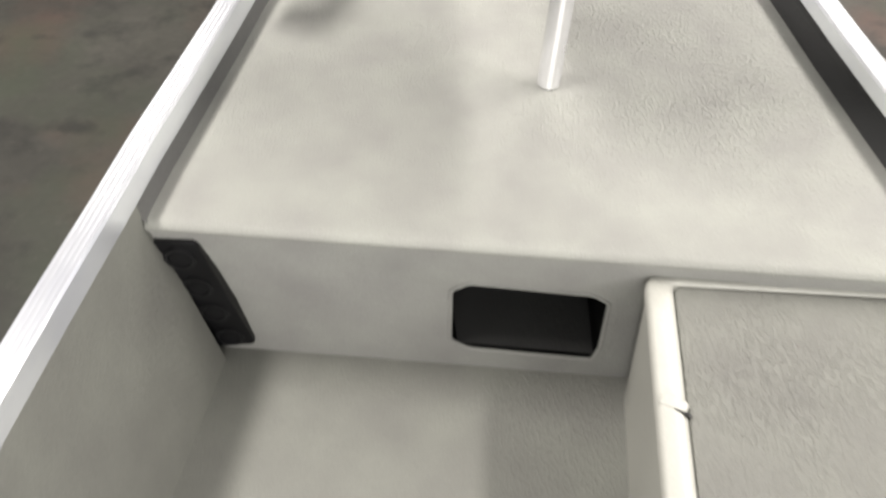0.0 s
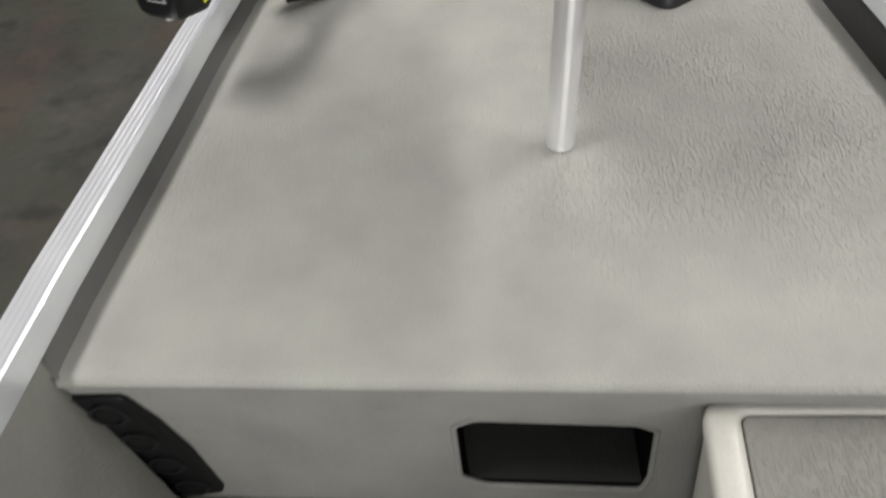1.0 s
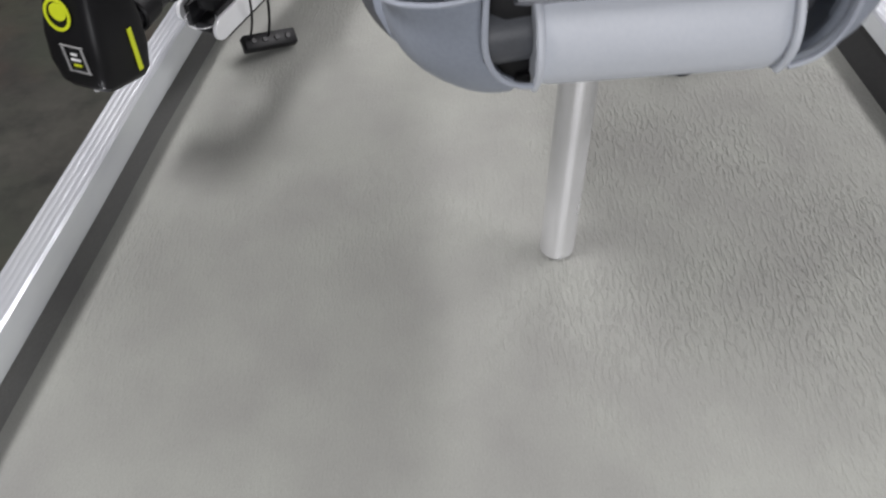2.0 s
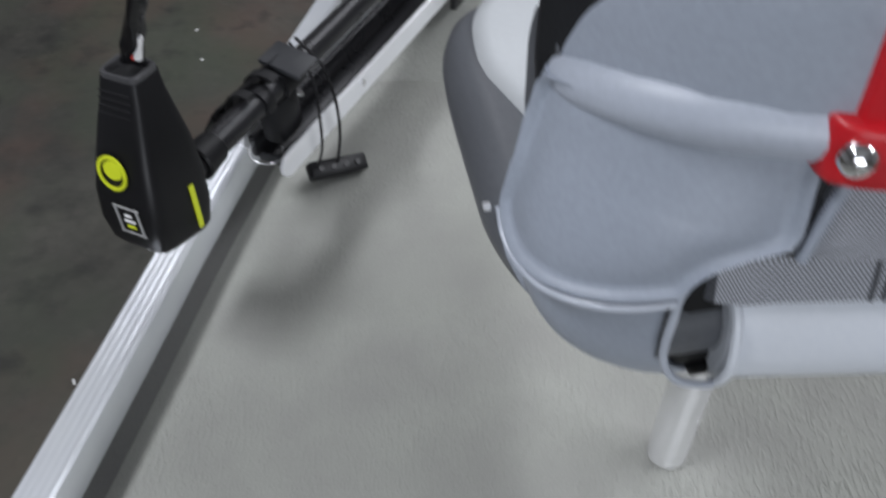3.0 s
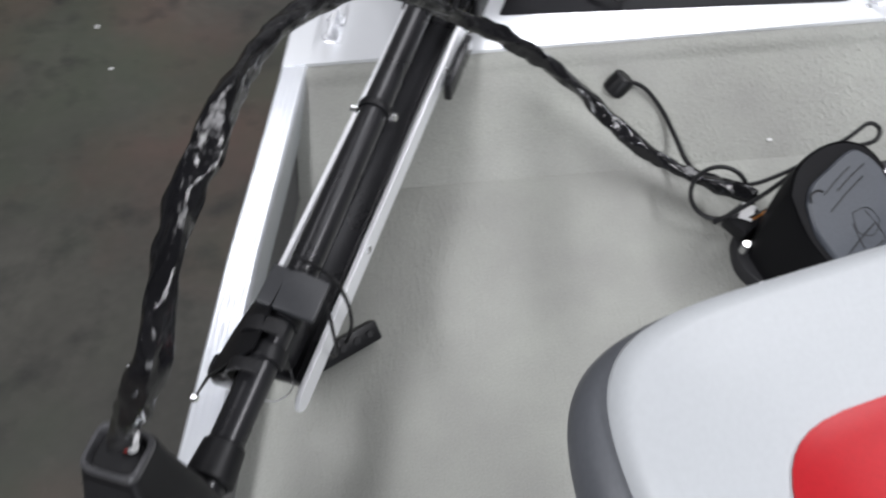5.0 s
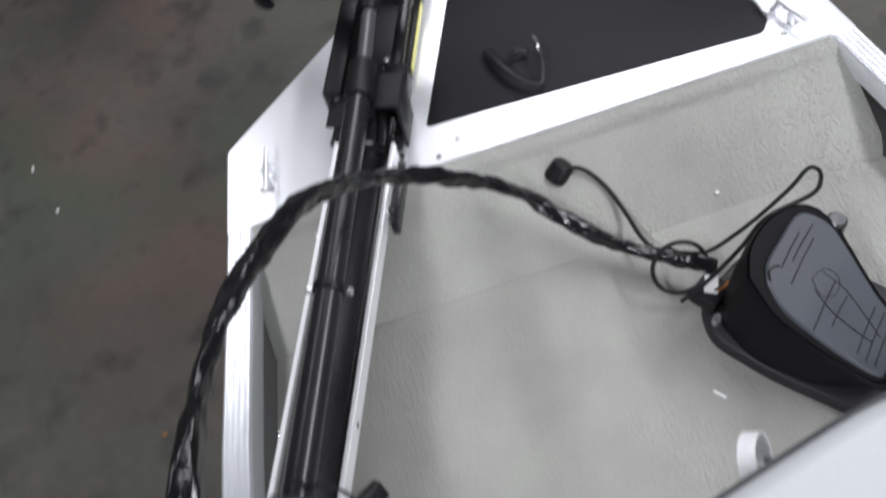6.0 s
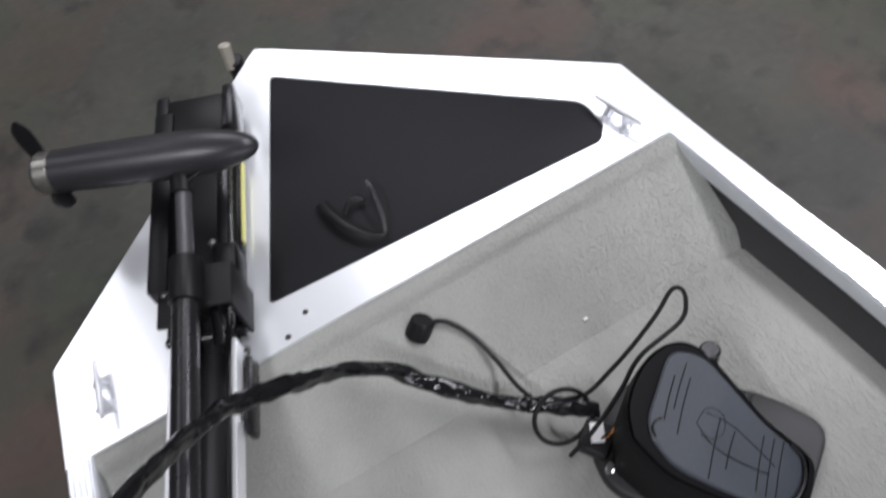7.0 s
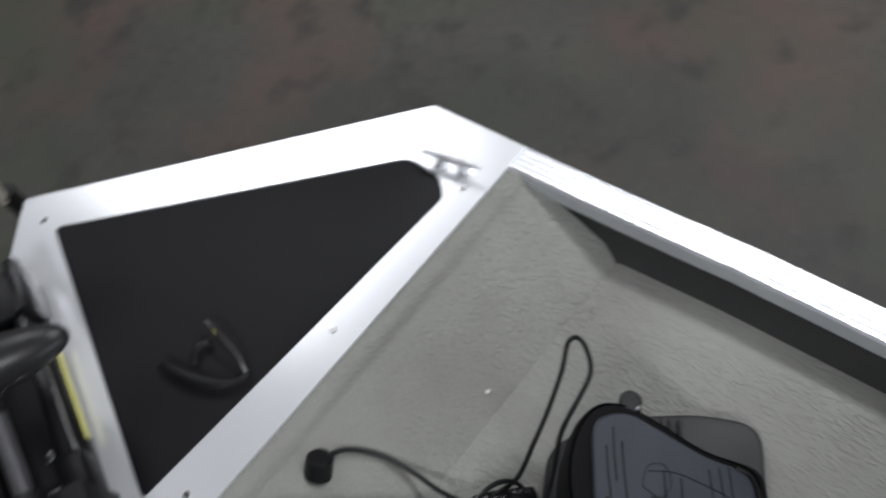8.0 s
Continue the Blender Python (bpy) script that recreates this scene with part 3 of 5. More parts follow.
# mount on the plate
mount = part("mount_base", mbox(-0.122, 0.0, 0.0, 0.44, TOP + 0.004, TOP + 0.03, 0.005), BLACK, motor, "black mounting base")
part("mount_cheek", mbox(-0.134, -0.1, 0.06, 0.41, TOP + 0.02, 0.175, 0.006), BLACK, mount)
part("mount_cheek", mbox(-0.104, -0.094, -0.02, 0.09, TOP + 0.01, 0.15, 0.004), BLACK, mount)
part("mount_bar", mbox(-0.03, -0.009, 0.12, 0.445, TOP + 0.02, 0.162, 0.008), BLACK_METAL, mount)
part("mount_boss", mbox(-0.036, 0.006, 0.055, 0.135, TOP + 0.014, 0.17, 0.012), BLACK, mount)
part("mount_nose", mbox(-0.122, -0.016, 0.36, 0.44, 0.118, 0.168, 0.004), BLACK, mount)
part("mount_nose_plate", mbox(-0.016, 0.004, 0.36, 0.452, 0.112, 0.176, 0.005), BLACK_METAL, mount)
part("mount_ear", mbox(-0.134, -0.112, 0.4, 0.45, 0.13, 0.17, 0.004), BLACK, mount)
part("mount_tab", mbox(0.004, 0.018, -0.17, -0.05, 0.1, 0.135, 0.004), BLACK_METAL, mount)
part("mount_lever", tube([M(-0.046, 0.06, 0.2), M(-0.03, 0.03, 0.195), M(-0.02, -0.01, 0.18), M(-0.022, -0.04, 0.165)], 0.008, 4, 10), BLACK, mount)
for u, v, z in ((-0.108, 0.06, 0.158), (-0.045, 0.155, 0.13), (0.011, -0.045, 0.134), (-0.03, 0.13, 0.172)):
    part("mount_bolt", cylinder(M(u, v, z), M(u, v, z + 0.008), 0.006, n=12, bevel=0.0015), CHROME, mount)
part("warning_label", mbox(0.0005, 0.003, 0.16, 0.32, TOP + 0.018, TOP + 0.034, 0.0), YELLOW_LABEL, mount, "faded yellow warning label")
part("hinge_pin", cylinder(M(-0.118, -0.005, 0.125), M(0.008, -0.005, 0.125), 0.008, n=16, bevel=0.002), BLACK_METAL, mount, "steel hinge pin")
part("hinge_pin", cylinder(M(-0.118, 0.105, 0.135), M(0.006, 0.105, 0.135), 0.006, n=16, bevel=0.002), BLACK_METAL, mount)
part("pin_end", cylinder(M(-0.04, -0.012, 0.14), M(-0.018, -0.012, 0.14), 0.006, n=12, bevel=0.002), CHROME, mount, "bright steel pin end")
# stowing ramp: two flat rails and a channel
ramp_ob = part("stow_channel", mbox(-0.078, -0.008, -0.70, 0.05, 0.105, 0.125, 0.004), BLACK_METAL, motor)


def side_rail(u0, v0):
    """A flat bar on edge, its aft end rounded."""
    z0, z1 = 0.12, 0.159
    h = (z1 - z0) / 2
    line = [(v0 + h - h * math.sin(a), z0 + h - h * math.cos(a)) for a in np.linspace(0, math.pi, 13)] + [(-0.03, z1), (-0.03, z0)]
    bm = loft(bmesh.new(), [[M(u, v, z) for v, z in line] for u in (u0, u0 + 0.007)])
    rim_edges = [e for e in bm.edges if len({round((MM.inverted() @ v.co).x, 4) for v in e.verts}) == 1]
    bmesh.ops.bevel(bm, geom=rim_edges, offset=0.0012, segments=1, affect="EDGES")
    return bm


for u0, v0 in ((-0.006, -0.742), (-0.1, -0.71)):
    part("side_rail", side_rail(u0, v0), RAIL, ramp_ob, "bright flat aluminium rail")
part("channel_wall", mbox(-0.082, -0.07, -0.71, 0.03, 0.12, 0.16, 0.003), BLACK_METAL, ramp_ob)
part("channel_wall", mbox(-0.018, -0.008, -0.71, 0.03, 0.12, 0.15, 0.003), BLACK_METAL, ramp_ob)
for u, v in ((-0.102, -0.517), (0.0015, -0.5), (-0.102, -0.2), (0.0015, -0.15)):
    part("rail_bolt", cylinder(M(u - 0.003, v, 0.145), M(u + 0.003, v, 0.145), 0.006, n=12, bevel=0.001), CHROME, ramp_ob)
# shaft
column = part("column", cylinder(M(-0.021, -0.90, 0.258), M(-0.05, 0.06, 0.228), 0.0195, n=24), BLACK_METAL, motor, "black metal upper column")
part("shaft", cylinder(M(-0.05, 0.05, 0.226), M(-0.06, 0.235, 0.226), 0.0125, n=20), material("grey_composite", (0.06, 0.06, 0.065), 0.3), motor, "grey composite lower shaft")


def col(v):
    """Centre of the column at v: u and z."""
    f = (v + 0.90) / 0.96
    return -0.021 - 0.029 * f, 0.258 - 0.03 * f


def band(v0, v1, r0, r1, a0, a1, n=18):
    """A strap bent round the column between two angles."""
    rings = []
    for i in range(n + 1):
        a = radians(a0 + (a1 - a0) * i / n)
        ring = []
        for v, r in ((v0, r0), (v0, r1 * 0.98), (v0 + 0.002, r1), (v1 - 0.002, r1), (v1, r1 * 0.98), (v1, r0)):
            u, z = col(v)
            ring.append(M(u + r * math.cos(a), v, z + r * math.sin(a)))
        rings.append(ring)
    return loft(bmesh.new(), rings)


part("column_strap", band(-0.348, -0.336, 0.019, 0.0235, -30, 215), BLACK, column, "black strap")
u, z = col(-0.343)
part("strap_bolt", cylinder(M(u + 0.022, -0.343, z - 0.004), M(u + 0.032, -0.343, z - 0.002), 0.006, n=12, bevel=0.001), CHROME, column)
part("strap_bolt", cylinder(M(u - 0.024, -0.343, z - 0.004), M(u - 0.034, -0.343, z - 0.002), 0.005, n=12, bevel=0.001), CHROME, column)
part("mount_strap", band(0.0, 0.072, 0.0185, 0.0245, -50, 230), BLACK, column, "black webbing strap over the column")
part("mount_strap_end", mbox(-0.045, 0.012, 0.0, 0.07, 0.206, 0.214, 0.003), RUBBER, column)
part("mount_strap_end", mbox(-0.122, -0.06, 0.006, 0.066, 0.15, 0.158, 0.003), RUBBER, column)
part("mount_strap_end", mbox(0.006, 0.013, 0.0, 0.07, 0.105, 0.212, 0.0025), RUBBER, column)
# rest with rubber straps
rest = part("column_rest", mbox(-0.06, -0.02, -0.705, -0.64, 0.15, 0.226, 0.012), BLACK, motor, "black rubber-strapped column rest")
part("rest_strap", band(-0.69, -0.64, 0.019, 0.025, -35, 200), BLACK, rest, "rubber strap over the column")
part("rest_strap", band(-0.742, -0.722, 0.019, 0.0245, -20, 215), BLACK, rest, "rubber strap over the column")
part("strap_loop", band(-0.718, -0.7, 0.033, 0.0365, 55, 205), RUBBER, rest, "loose loop of rubber strap")
part("strap_loop", band(-0.768, -0.752, 0.03, 0.0335, 70, 200), RUBBER, rest, "loose loop of rubber strap")
part("rest_latch", mbox(-0.09, -0.045, -0.765, -0.735, 0.2, 0.24, 0.008), BLACK, rest)


def webbing():
    """A loose flap of strap hanging outboard of the column."""
    bm = bmesh.new()
    rows = [((-0.03, -0.635, 0.288), (-0.03, -0.742, 0.286)), ((-0.05, -0.64, 0.272), (-0.052, -0.752, 0.27)),
            ((-0.072, -0.66, 0.24), (-0.085, -0.77, 0.238)), ((-0.086, -0.68, 0.2), (-0.104, -0.782, 0.2))]
    loft(bm, [[M(*a), M(*[(p + q) / 2 for p, q in zip(a, b)]) + Vector((0, 0, 0.004)), M(*b), M(b[0], b[1], b[2] - 0.005), M(a[0], a[1], a[2] - 0.005)] for a, b in rows])
    return bm


part("strap_flap", webbing(), BLACK, rest, "black webbing strap flap", 50)
part("strap_buckle", block((0.07, 0.054, 0.01), MM @ Matrix.Translation((-0.016, -0.662, 0.281)) @ Matrix.Rotation(radians(12), 4, "Y"), 0.004), BUCKLE, rest, "grey rubber buckle")
part("rest_bolt", cylinder(M(-0.108, -0.782, 0.197), M(-0.1, -0.782, 0.197), 0.005, n=12, bevel=0.001), CHROME, rest)
part("rest_bolt", cylinder(M(-0.012, -0.66, 0.222), M(-0.006, -0.66, 0.228), 0.006, n=12, bevel=0.001), CHROME, rest)
part("rest_pin", tube([M(-0.074, -0.69, 0.15), M(-0.07, -0.725, 0.148), M(-0.052, -0.742, 0.146), M(-0.03, -0.738, 0.142), M(-0.02, -0.715, 0.138), M(-0.035, -0.69, 0.138)], 0.0009, 4, 8), ALU, rest, "bent bright wire pin")


def head():
    rows = [(0.198, -0.036, -0.952, 0.026, 0.032), (0.203, -0.036, -0.954, 0.037, 0.043), (0.215, -0.036, -0.954, 0.045, 0.049), (0.25, -0.035, -0.953, 0.05, 0.053),
            (0.29, -0.035, -0.948, 0.049, 0.052), (0.33, -0.037, -0.94, 0.043, 0.045), (0.37, -0.04, -0.932, 0.036, 0.034), (0.395, -0.042, -0.926, 0.031, 0.027), (0.418, -0.043, -0.921, 0.028, 0.023)]
    rings = []
    for z, cu, cv, a, b in rows:
        drop = 0.022 * min(1, max(0, (0.34 - z) / 0.1))
        rings.append([M(x, y, z - drop * (y - cv + b) / (2 * b)) for x, y in squircle(a, b, 48, 6.5, cu, cv)])
    return loft(bmesh.new(), rings)


head_ob = part("control_head", head(), BLACK, motor, "black tapered control head", 50)


def head_collar():
    """A flat rim with the cable's dark opening in it."""
    rings = []
    for z, k in ((0.416, 0.98), (0.417, 1.01), (0.424, 1.0), (0.4252, 0.97), (0.4252, 0.84), (0.423, 0.8), (0.414, 0.7)):
        rings.append([M(x, y, z) for x, y in squircle(0.0275 * k, 0.0225 * k, 40, 5.0, -0.043, -0.921)])
    return loft(bmesh.new(), rings)


part("head_collar", head_collar(), material("grey_plastic", (0.05, 0.05, 0.053), 0.3), head_ob, "grey plastic top collar", 25)
for i in range(5):
    z = 0.405 - i * 0.008
    part("vent_rib", tube([M(-0.068, -0.9495 - i * 0.0032, z), M(-0.022, -0.9495 - i * 0.0032, z)], 0.0014, 1, 6), SOCKET, head_ob)


def flat_disc(c, n, r, r2=0.0, thick=0.0015, e=1.0):
    """A thin disc or ring set on a face: centre c, normal n."""
    n = Vector(n).normalized()
    up = Vector((0, 0, 1))
    s = up.cross(n).normalized()
    up = n.cross(s)
    bm = bmesh.new()
    k = 28
    pts = lambda rad, d: [Vector(c) + n * d + (s * math.cos(2 * math.pi * j / k) * e + up * math.sin(2 * math.pi * j / k)) * rad for j in range(k)]
    if r2:
        loft(bm, [pts(r2, 0), pts(r2, thick), pts(r, thick), pts(r, 0)], caps=False)
    else:
        loft(bm, [pts(r, 0), pts(r, thick)])
    return bm


def decal(c, n, w, h, thick=0.0012, turn=0.0):
    n = Vector(n).normalized()
    s = Vector((0, 0, 1)).cross(n).normalized()
    up = n.cross(s)
    m = Matrix((s, up, n)).transposed().to_4x4()
    m.translation = Vector(c) + n * thick / 2
    return block((w, h, thick), m @ Matrix.Rotation(radians(turn), 4, "Z"), 0)


AFT, RIGHT = -MV, MU
part("badge_ring", flat_disc(M(-0.044, -0.992, 0.32), (AFT * 1 + Vector((0, 0, 0.22))), 0.023, 0.0185, 0.002, 0.95), YELLOW, head_ob, "yellow ring badge")
part("badge_mark", flat_disc(M(-0.0415, -0.991, 0.3245), (AFT * 1 + Vector((0, 0, 0.22))), 0.0125, 0, 0.002, 1.1), YELLOW, head_ob, "yellow badge mark")
for dw, dh, cu, cz in ((0.04, 0.003, 0, 0.022), (0.04, 0.003, 0, -0.022), (0.003, 0.045, -0.02, 0), (0.003, 0.045, 0.02, 0)):
    part("rating_frame", decal(M(-0.026 + cu * 0.8, -1.0065, 0.262 + cz * 0.95), AFT, dw * 0.95, dh * 0.5 if dh < 0.01 else dh, 0.002), LABEL_GREY, head_ob)
for i, w in enumerate((0.012, 0.02, 0.016)):
    part("rating_bar", decal(M(-0.026, -1.0065, 0.27 - 0.009 * i), AFT, w * 0.8, 0.003, 0.002), WHITE_DECAL if i < 2 else YELLOW, head_ob)
part("side_decal", decal(M(0.0152, -0.938, 0.243), RIGHT, 0.008, 0.068, 0.0015, -1.5), YELLOW, head_ob, "yellow vertical lettering bar")
part("head_foot", cylinder(M(-0.03, -0.985, 0.203), M(-0.03, -0.985, 0.196), 0.008, n=12), WHITE_DECAL, head_ob)
part("head_socket", cylinder(M(-0.022, -0.885, 0.257), M(-0.0235, -0.84, 0.2555), 0.027, 0.0235, n=24, bevel=0.003), BLACK, head_ob)


def pod():
    """Lower unit: torpedo body across the shaft's end."""
    a, b = M(0.069, 0.243, 0.252), M(-0.285, 0.27, 0.242)
    ax = (b - a).normalized()
    side = ax.orthogonal().normalized()
    over = ax.cross(side)
    prof = [(0.0, 0.003), (0.002, 0.008), (0.008, 0.0145), (0.02, 0.021), (0.042, 0.0285), (0.075, 0.0345), (0.12, 0.0368), (0.2, 0.0365), (0.27, 0.0355), (0.3, 0.0345), (0.332, 0.034), (0.333, 0.032), (0.355, 0.031)]
    return loft(bmesh.new(), [[a + ax * d + (side * math.cos(2 * math.pi * j / 32) + over * math.sin(2 * math.pi * j / 32)) * r for j in range(32)] for d, r in prof]), b, ax


pod_bm, pod_end, pod_ax = pod()
pod_ob = part("lower_unit", pod_bm, material("dark_grey_paint", (0.03, 0.03, 0.033), 0.38, 0.2), motor, "dark grey torpedo motor pod", 40)
part("brass_ring", cylinder(pod_end - pod_ax * 0.03, pod_end - pod_ax * 0.004, 0.0345, n=32, bevel=0.002), material("worn_steel", (0.34, 0.33, 0.3), 0.34, 0.9), pod_ob, "bright bare metal ring")
part("shaft_socket", cylinder(M(-0.059, 0.195, 0.227), M(-0.06, 0.25, 0.24), 0.0165, 0.02, n=20), BLACK, pod_ob)
part("bracket", tube([M(-0.058, 0.205, 0.235), M(-0.03, 0.215, 0.243), M(0.0, 0.228, 0.25)], 0.0025, 3, 8), BLACK_METAL, pod_ob)


def blade(turn, lean, length):
    """A twisted propeller blade of real thickness."""
    rings = []
    s = (MV * 0.8 + Vector((0, 0, 0.6)) - pod_ax * (MV * 0.8 + Vector((0, 0, 0.6))).dot(pod_ax)).normalized()
    r = Matrix.Rotation(radians(turn), 3, pod_ax)
    s = r @ s
    t = pod_ax.cross(s)
    for i in range(9):
        f = i / 8
        c = (0.011 + 0.022 * f ** 0.7) * (1 - 0.75 * max(0, (f - 0.7) / 0.3) ** 2) * (length / 0.075)
        ang = radians(78 - 26 * f)
        w = t * math.cos(ang) + pod_ax * math.sin(ang)
        q = w.cross(s)
        base = pod_end - pod_ax * (0.016 - lean * f) + s * (0.012 + length * f) + t * 0.02 * f * f
        k = 0.003 * (1 - 0.7 * f)
        rings.append([base + w * c * math.cos(a) + q * k * math.sin(a) for a in [2 * math.pi * j / 14 for j in range(14)]])
    return loft(bmesh.new(), rings)


part("propeller_hub", cylinder(pod_end, pod_end + pod_ax * 0.008, 0.02, 0.016, n=20, bevel=0.003), BLACK, pod_ob, "black two-bladed propeller hub")
for turn, lean, length in ((0, 0.055, 0.075), (180, -0.03, 0.046)):
    part("blade", blade(turn, lean, length), BLACK, pod_ob, "black swept propeller blade")

# hanging connector bar
part("connector_bar", block((0.105, 0.03, 0.022), Matrix.Translation((-0.488, 0.53, 0.03)) @ Matrix.Rotation(radians(34.5), 4, "Z") @ Matrix.Rotation(radians(12.5), 4, "Y") @ Matrix.Rotation(radians(40), 4, "X"), 0.004), BLACK, motor, "black four-hole connector bar hanging by two wires")
cb = Matrix.Translation((-0.488, 0.53, 0.03)) @ Matrix.Rotation(radians(34.5), 4, "Z") @ Matrix.Rotation(radians(12.5), 4, "Y") @ Matrix.Rotation(radians(40), 4, "X")
for i, u in enumerate((-0.034, -0.012, 0.012, 0.034)):
    part("terminal", cylinder(cb @ Vector((u, 0.0, 0.009)), cb @ Vector((u, 0.0, 0.0135)), 0.0055, n=12, bevel=0.001), SOCKET, motor)
part("wire", tube([M(-0.03, -0.62, 0.292), M(0.004, -0.612, 0.25), M(0.014, -0.604, 0.19), M(0.013, -0.6, 0.13), M(0.003, -0.594, 0.08), M(-0.008, -0.592, 0.04)], 0.0026, 5, 8), BLACK, motor, "thin black wire")
part("wire", tube([M(-0.03, -0.635, 0.292), M(0.005, -0.64, 0.24), M(0.014, -0.65, 0.18), M(0.012, -0.652, 0.13), M(-0.004, -0.64, 0.09), M(-0.026, -0.624, 0.05)], 0.0022, 5, 8), BLACK, motor, "thin black wire")

# ---- sleeved cable from head to pedal ----
harness = thing("cable_harness", (-0.1, 0.9, 0.09), "black sleeved cable arching from motor head to foot pedal", "cable")
CABLE = [(-0.637, 0.242, 0.43), (-0.615, 0.232, 0.49), (-0.588, 0.222, 0.55), (-0.562, 0.225, 0.6), (-0.553, 0.27, 0.618), (-0.545, 0.335, 0.622), (-0.523, 0.41, 0.626),
         (-0.508, 0.512, 0.592), (-0.482, 0.6, 0.557), (-0.437, 0.69, 0.512), (-0.388, 0.775, 0.447), (-0.322, 0.855, 0.34), (-0.275, 0.885, 0.283), (-0.217, 0.895, 0.235),
         (-0.155, 0.91, 0.165), (-0.091, 0.898, 0.104), (-0.04, 0.855, 0.065), (0.01, 0.81, 0.045), (0.06, 0.768, 0.042), (0.11, 0.73, 0.05), (0.135, 0.70, 0.06)]
part("wire", tube([(-0.632, 0.238, 0.438), (-0.628, 0.237, 0.452), (-0.622, 0.235, 0.468)], 0.007, 4, 8), WIRE_RED, harness)
part("wire", tube([(-0.626, 0.234, 0.438), (-0.622, 0.233, 0.452), (-0.616, 0.231, 0.468)], 0.005, 4, 8), WHITE_DECAL, harness)
part("sleeve", tube(CABLE, 0.0115, 16, 18, wobble=0.3, fold=0.17), TAPE, harness, "shiny wrinkled black cable sleeve")


# ---- foot pedal ----
PO, PP = Vector((0.241, 0.587, 0)), Vector((-0.55, 0.835, 0)).normalized()
PQ = Vector((PP.y, -PP.x, 0))


def P(q, p, z):
    return PO + PQ * q + PP * p + Vector((0, 0, z))


pedal = thing("foot_pedal", PO, "black steering foot pedal with grey rubber tread on the deck", "foot pedal")


def pedal_base():
    rings = []
    line = rounded([(-0.088, -0.155), (0.104, -0.15), (0.113, -0.07), (0.1, 0.05), (0.05, 0.14), (-0.07, 0.148), (-0.113, 0.1), (-0.112, 0.0)], [0.03, 0.035, 0.03, 0.03, 0.03, 0.025, 0.025, 0.03], 5)
    for z, k in ((0.0, 1.0), (0.018, 1.0), (0.024, 0.975), (0.026, 0.94)):
        rings.append([P(x * k, y * k, z) for x, y in line])
    return loft(bmesh.new(), rings)


base = part("base_plate", pedal_base(), BASE, pedal, "black moulded base plate")
HOUSE_LINE = [(-0.082, 0.088), (-0.098, 0.035), (-0.093, -0.02), (-0.081, -0.07), (-0.064, -0.12), (-0.033, -0.136), (-0.002, -0.138), (0.03, -0.124), (0.041, -0.06),
              (0.063, 0.0), (0.077, 0.04), (0.073, 0.075), (0.045, 0.1), (0.0, 0.112), (-0.048, 0.108)]
TREAD_LINE = [(-0.072, 0.066), (-0.087, 0.03), (-0.083, -0.019), (-0.073, -0.071), (-0.057, -0.116), (-0.03, -0.129), (-0.003, -0.131), (0.024, -0.117), (0.034, -0.06),
              (0.055, 0.002), (0.067, 0.04), (0.06, 0.07), (0.04, 0.086), (-0.013, 0.084), (-0.05, 0.08)]


def tread_z(p):
    return 0.142 + 0.5 * p if p > 0.0 else 0.142 + 0.58 * p


def tread_line(line):
    return [tuple(v.to_2d()) for v in smooth_path([(*p, 0) for p in line] + [(*line[0], 0)], 4)[:-1]]


def housing():
    line = tread_line(HOUSE_LINE)
    rings = []
    for k, dz, z0 in ((1.1, -1, 0.026), (1.12, -0.8, 0.03), (1.09, -0.45, 0), (1.06, -0.22, 0), (1.03, -0.09, 0), (1.0, -0.03, 0), (0.985, -0.012, 0), (0.97, -0.004, 0), (0.93, -0.003, 0), (0.75, -0.003, 0), (0.5, -0.003, 0), (0.25, -0.003, 0), (0.04, -0.003, 0)):
        ring = []
        for x, y in line:
            zt = tread_z(y * min(1, k))
            z = max(0.026, zt + (dz * (zt - 0.026) if dz < -0.02 else dz))
            tuck = 1 - 0.3 * min(1, max(0, (-y - 0.03) / 0.06)) * (1.0 if dz < -0.7 else 0.5) if dz < -0.3 else 1
            ring.append(P(x * k - (1 - k) * 0.01, y * k * tuck, z))
        rings.append(ring)
    return loft(bmesh.new(), rings)


part("pedal_shell", housing(), SHELL, pedal, "black domed pedal housing", 45)


def tread():
    line = tread_line(TREAD_LINE)
    return loft(bmesh.new(), [[P(x * k, y * k, tread_z(y * k) + z) for x, y in line] for k, z in ((1.01, -0.014), (1.0, -0.006), (0.98, 0.0005), (0.945, 0.0035), (0.75, 0.0035), (0.5, 0.0035), (0.25, 0.0035), (0.04, 0.0035))])


tread_ob = part("tread", tread(), TREAD, pedal, "dark grey rubber foot tread")


def groove(pts, r=0.001):
    return part("groove", tube([P(q, p, tread_z(p) + 0.0036) for q, p in pts], r, 4, 6), BLACK, tread_ob)


for (q0, p0), (q1, p1) in (((0.021, 0.068), (-0.041, 0.06)), ((0.03, 0.049), (-0.048, 0.039)), ((0.045, 0.06), (-0.02, 0.054)), ((0.004, -0.004), (-0.078, -0.016)), ((-0.001, -0.027), (-0.053, -0.032)),
                           ((0.017, -0.064), (-0.057, -0.077)), ((0.022, -0.078), (-0.056, -0.091)), ((0.026, -0.091), (-0.052, -0.104))):
    groove([(q0, p0), ((q0 + q1) / 2, (p0 + p1) / 2 + 0.001), (q1, p1)])
groove([(-0.03, 0.012), (-0.036, -0.02), (-0.032, -0.06), (-0.026, -0.085)])
groove([(0.0, 0.015), (0.004, -0.02), (-0.004, -0.06), (-0.012, -0.09)], 0.0008)
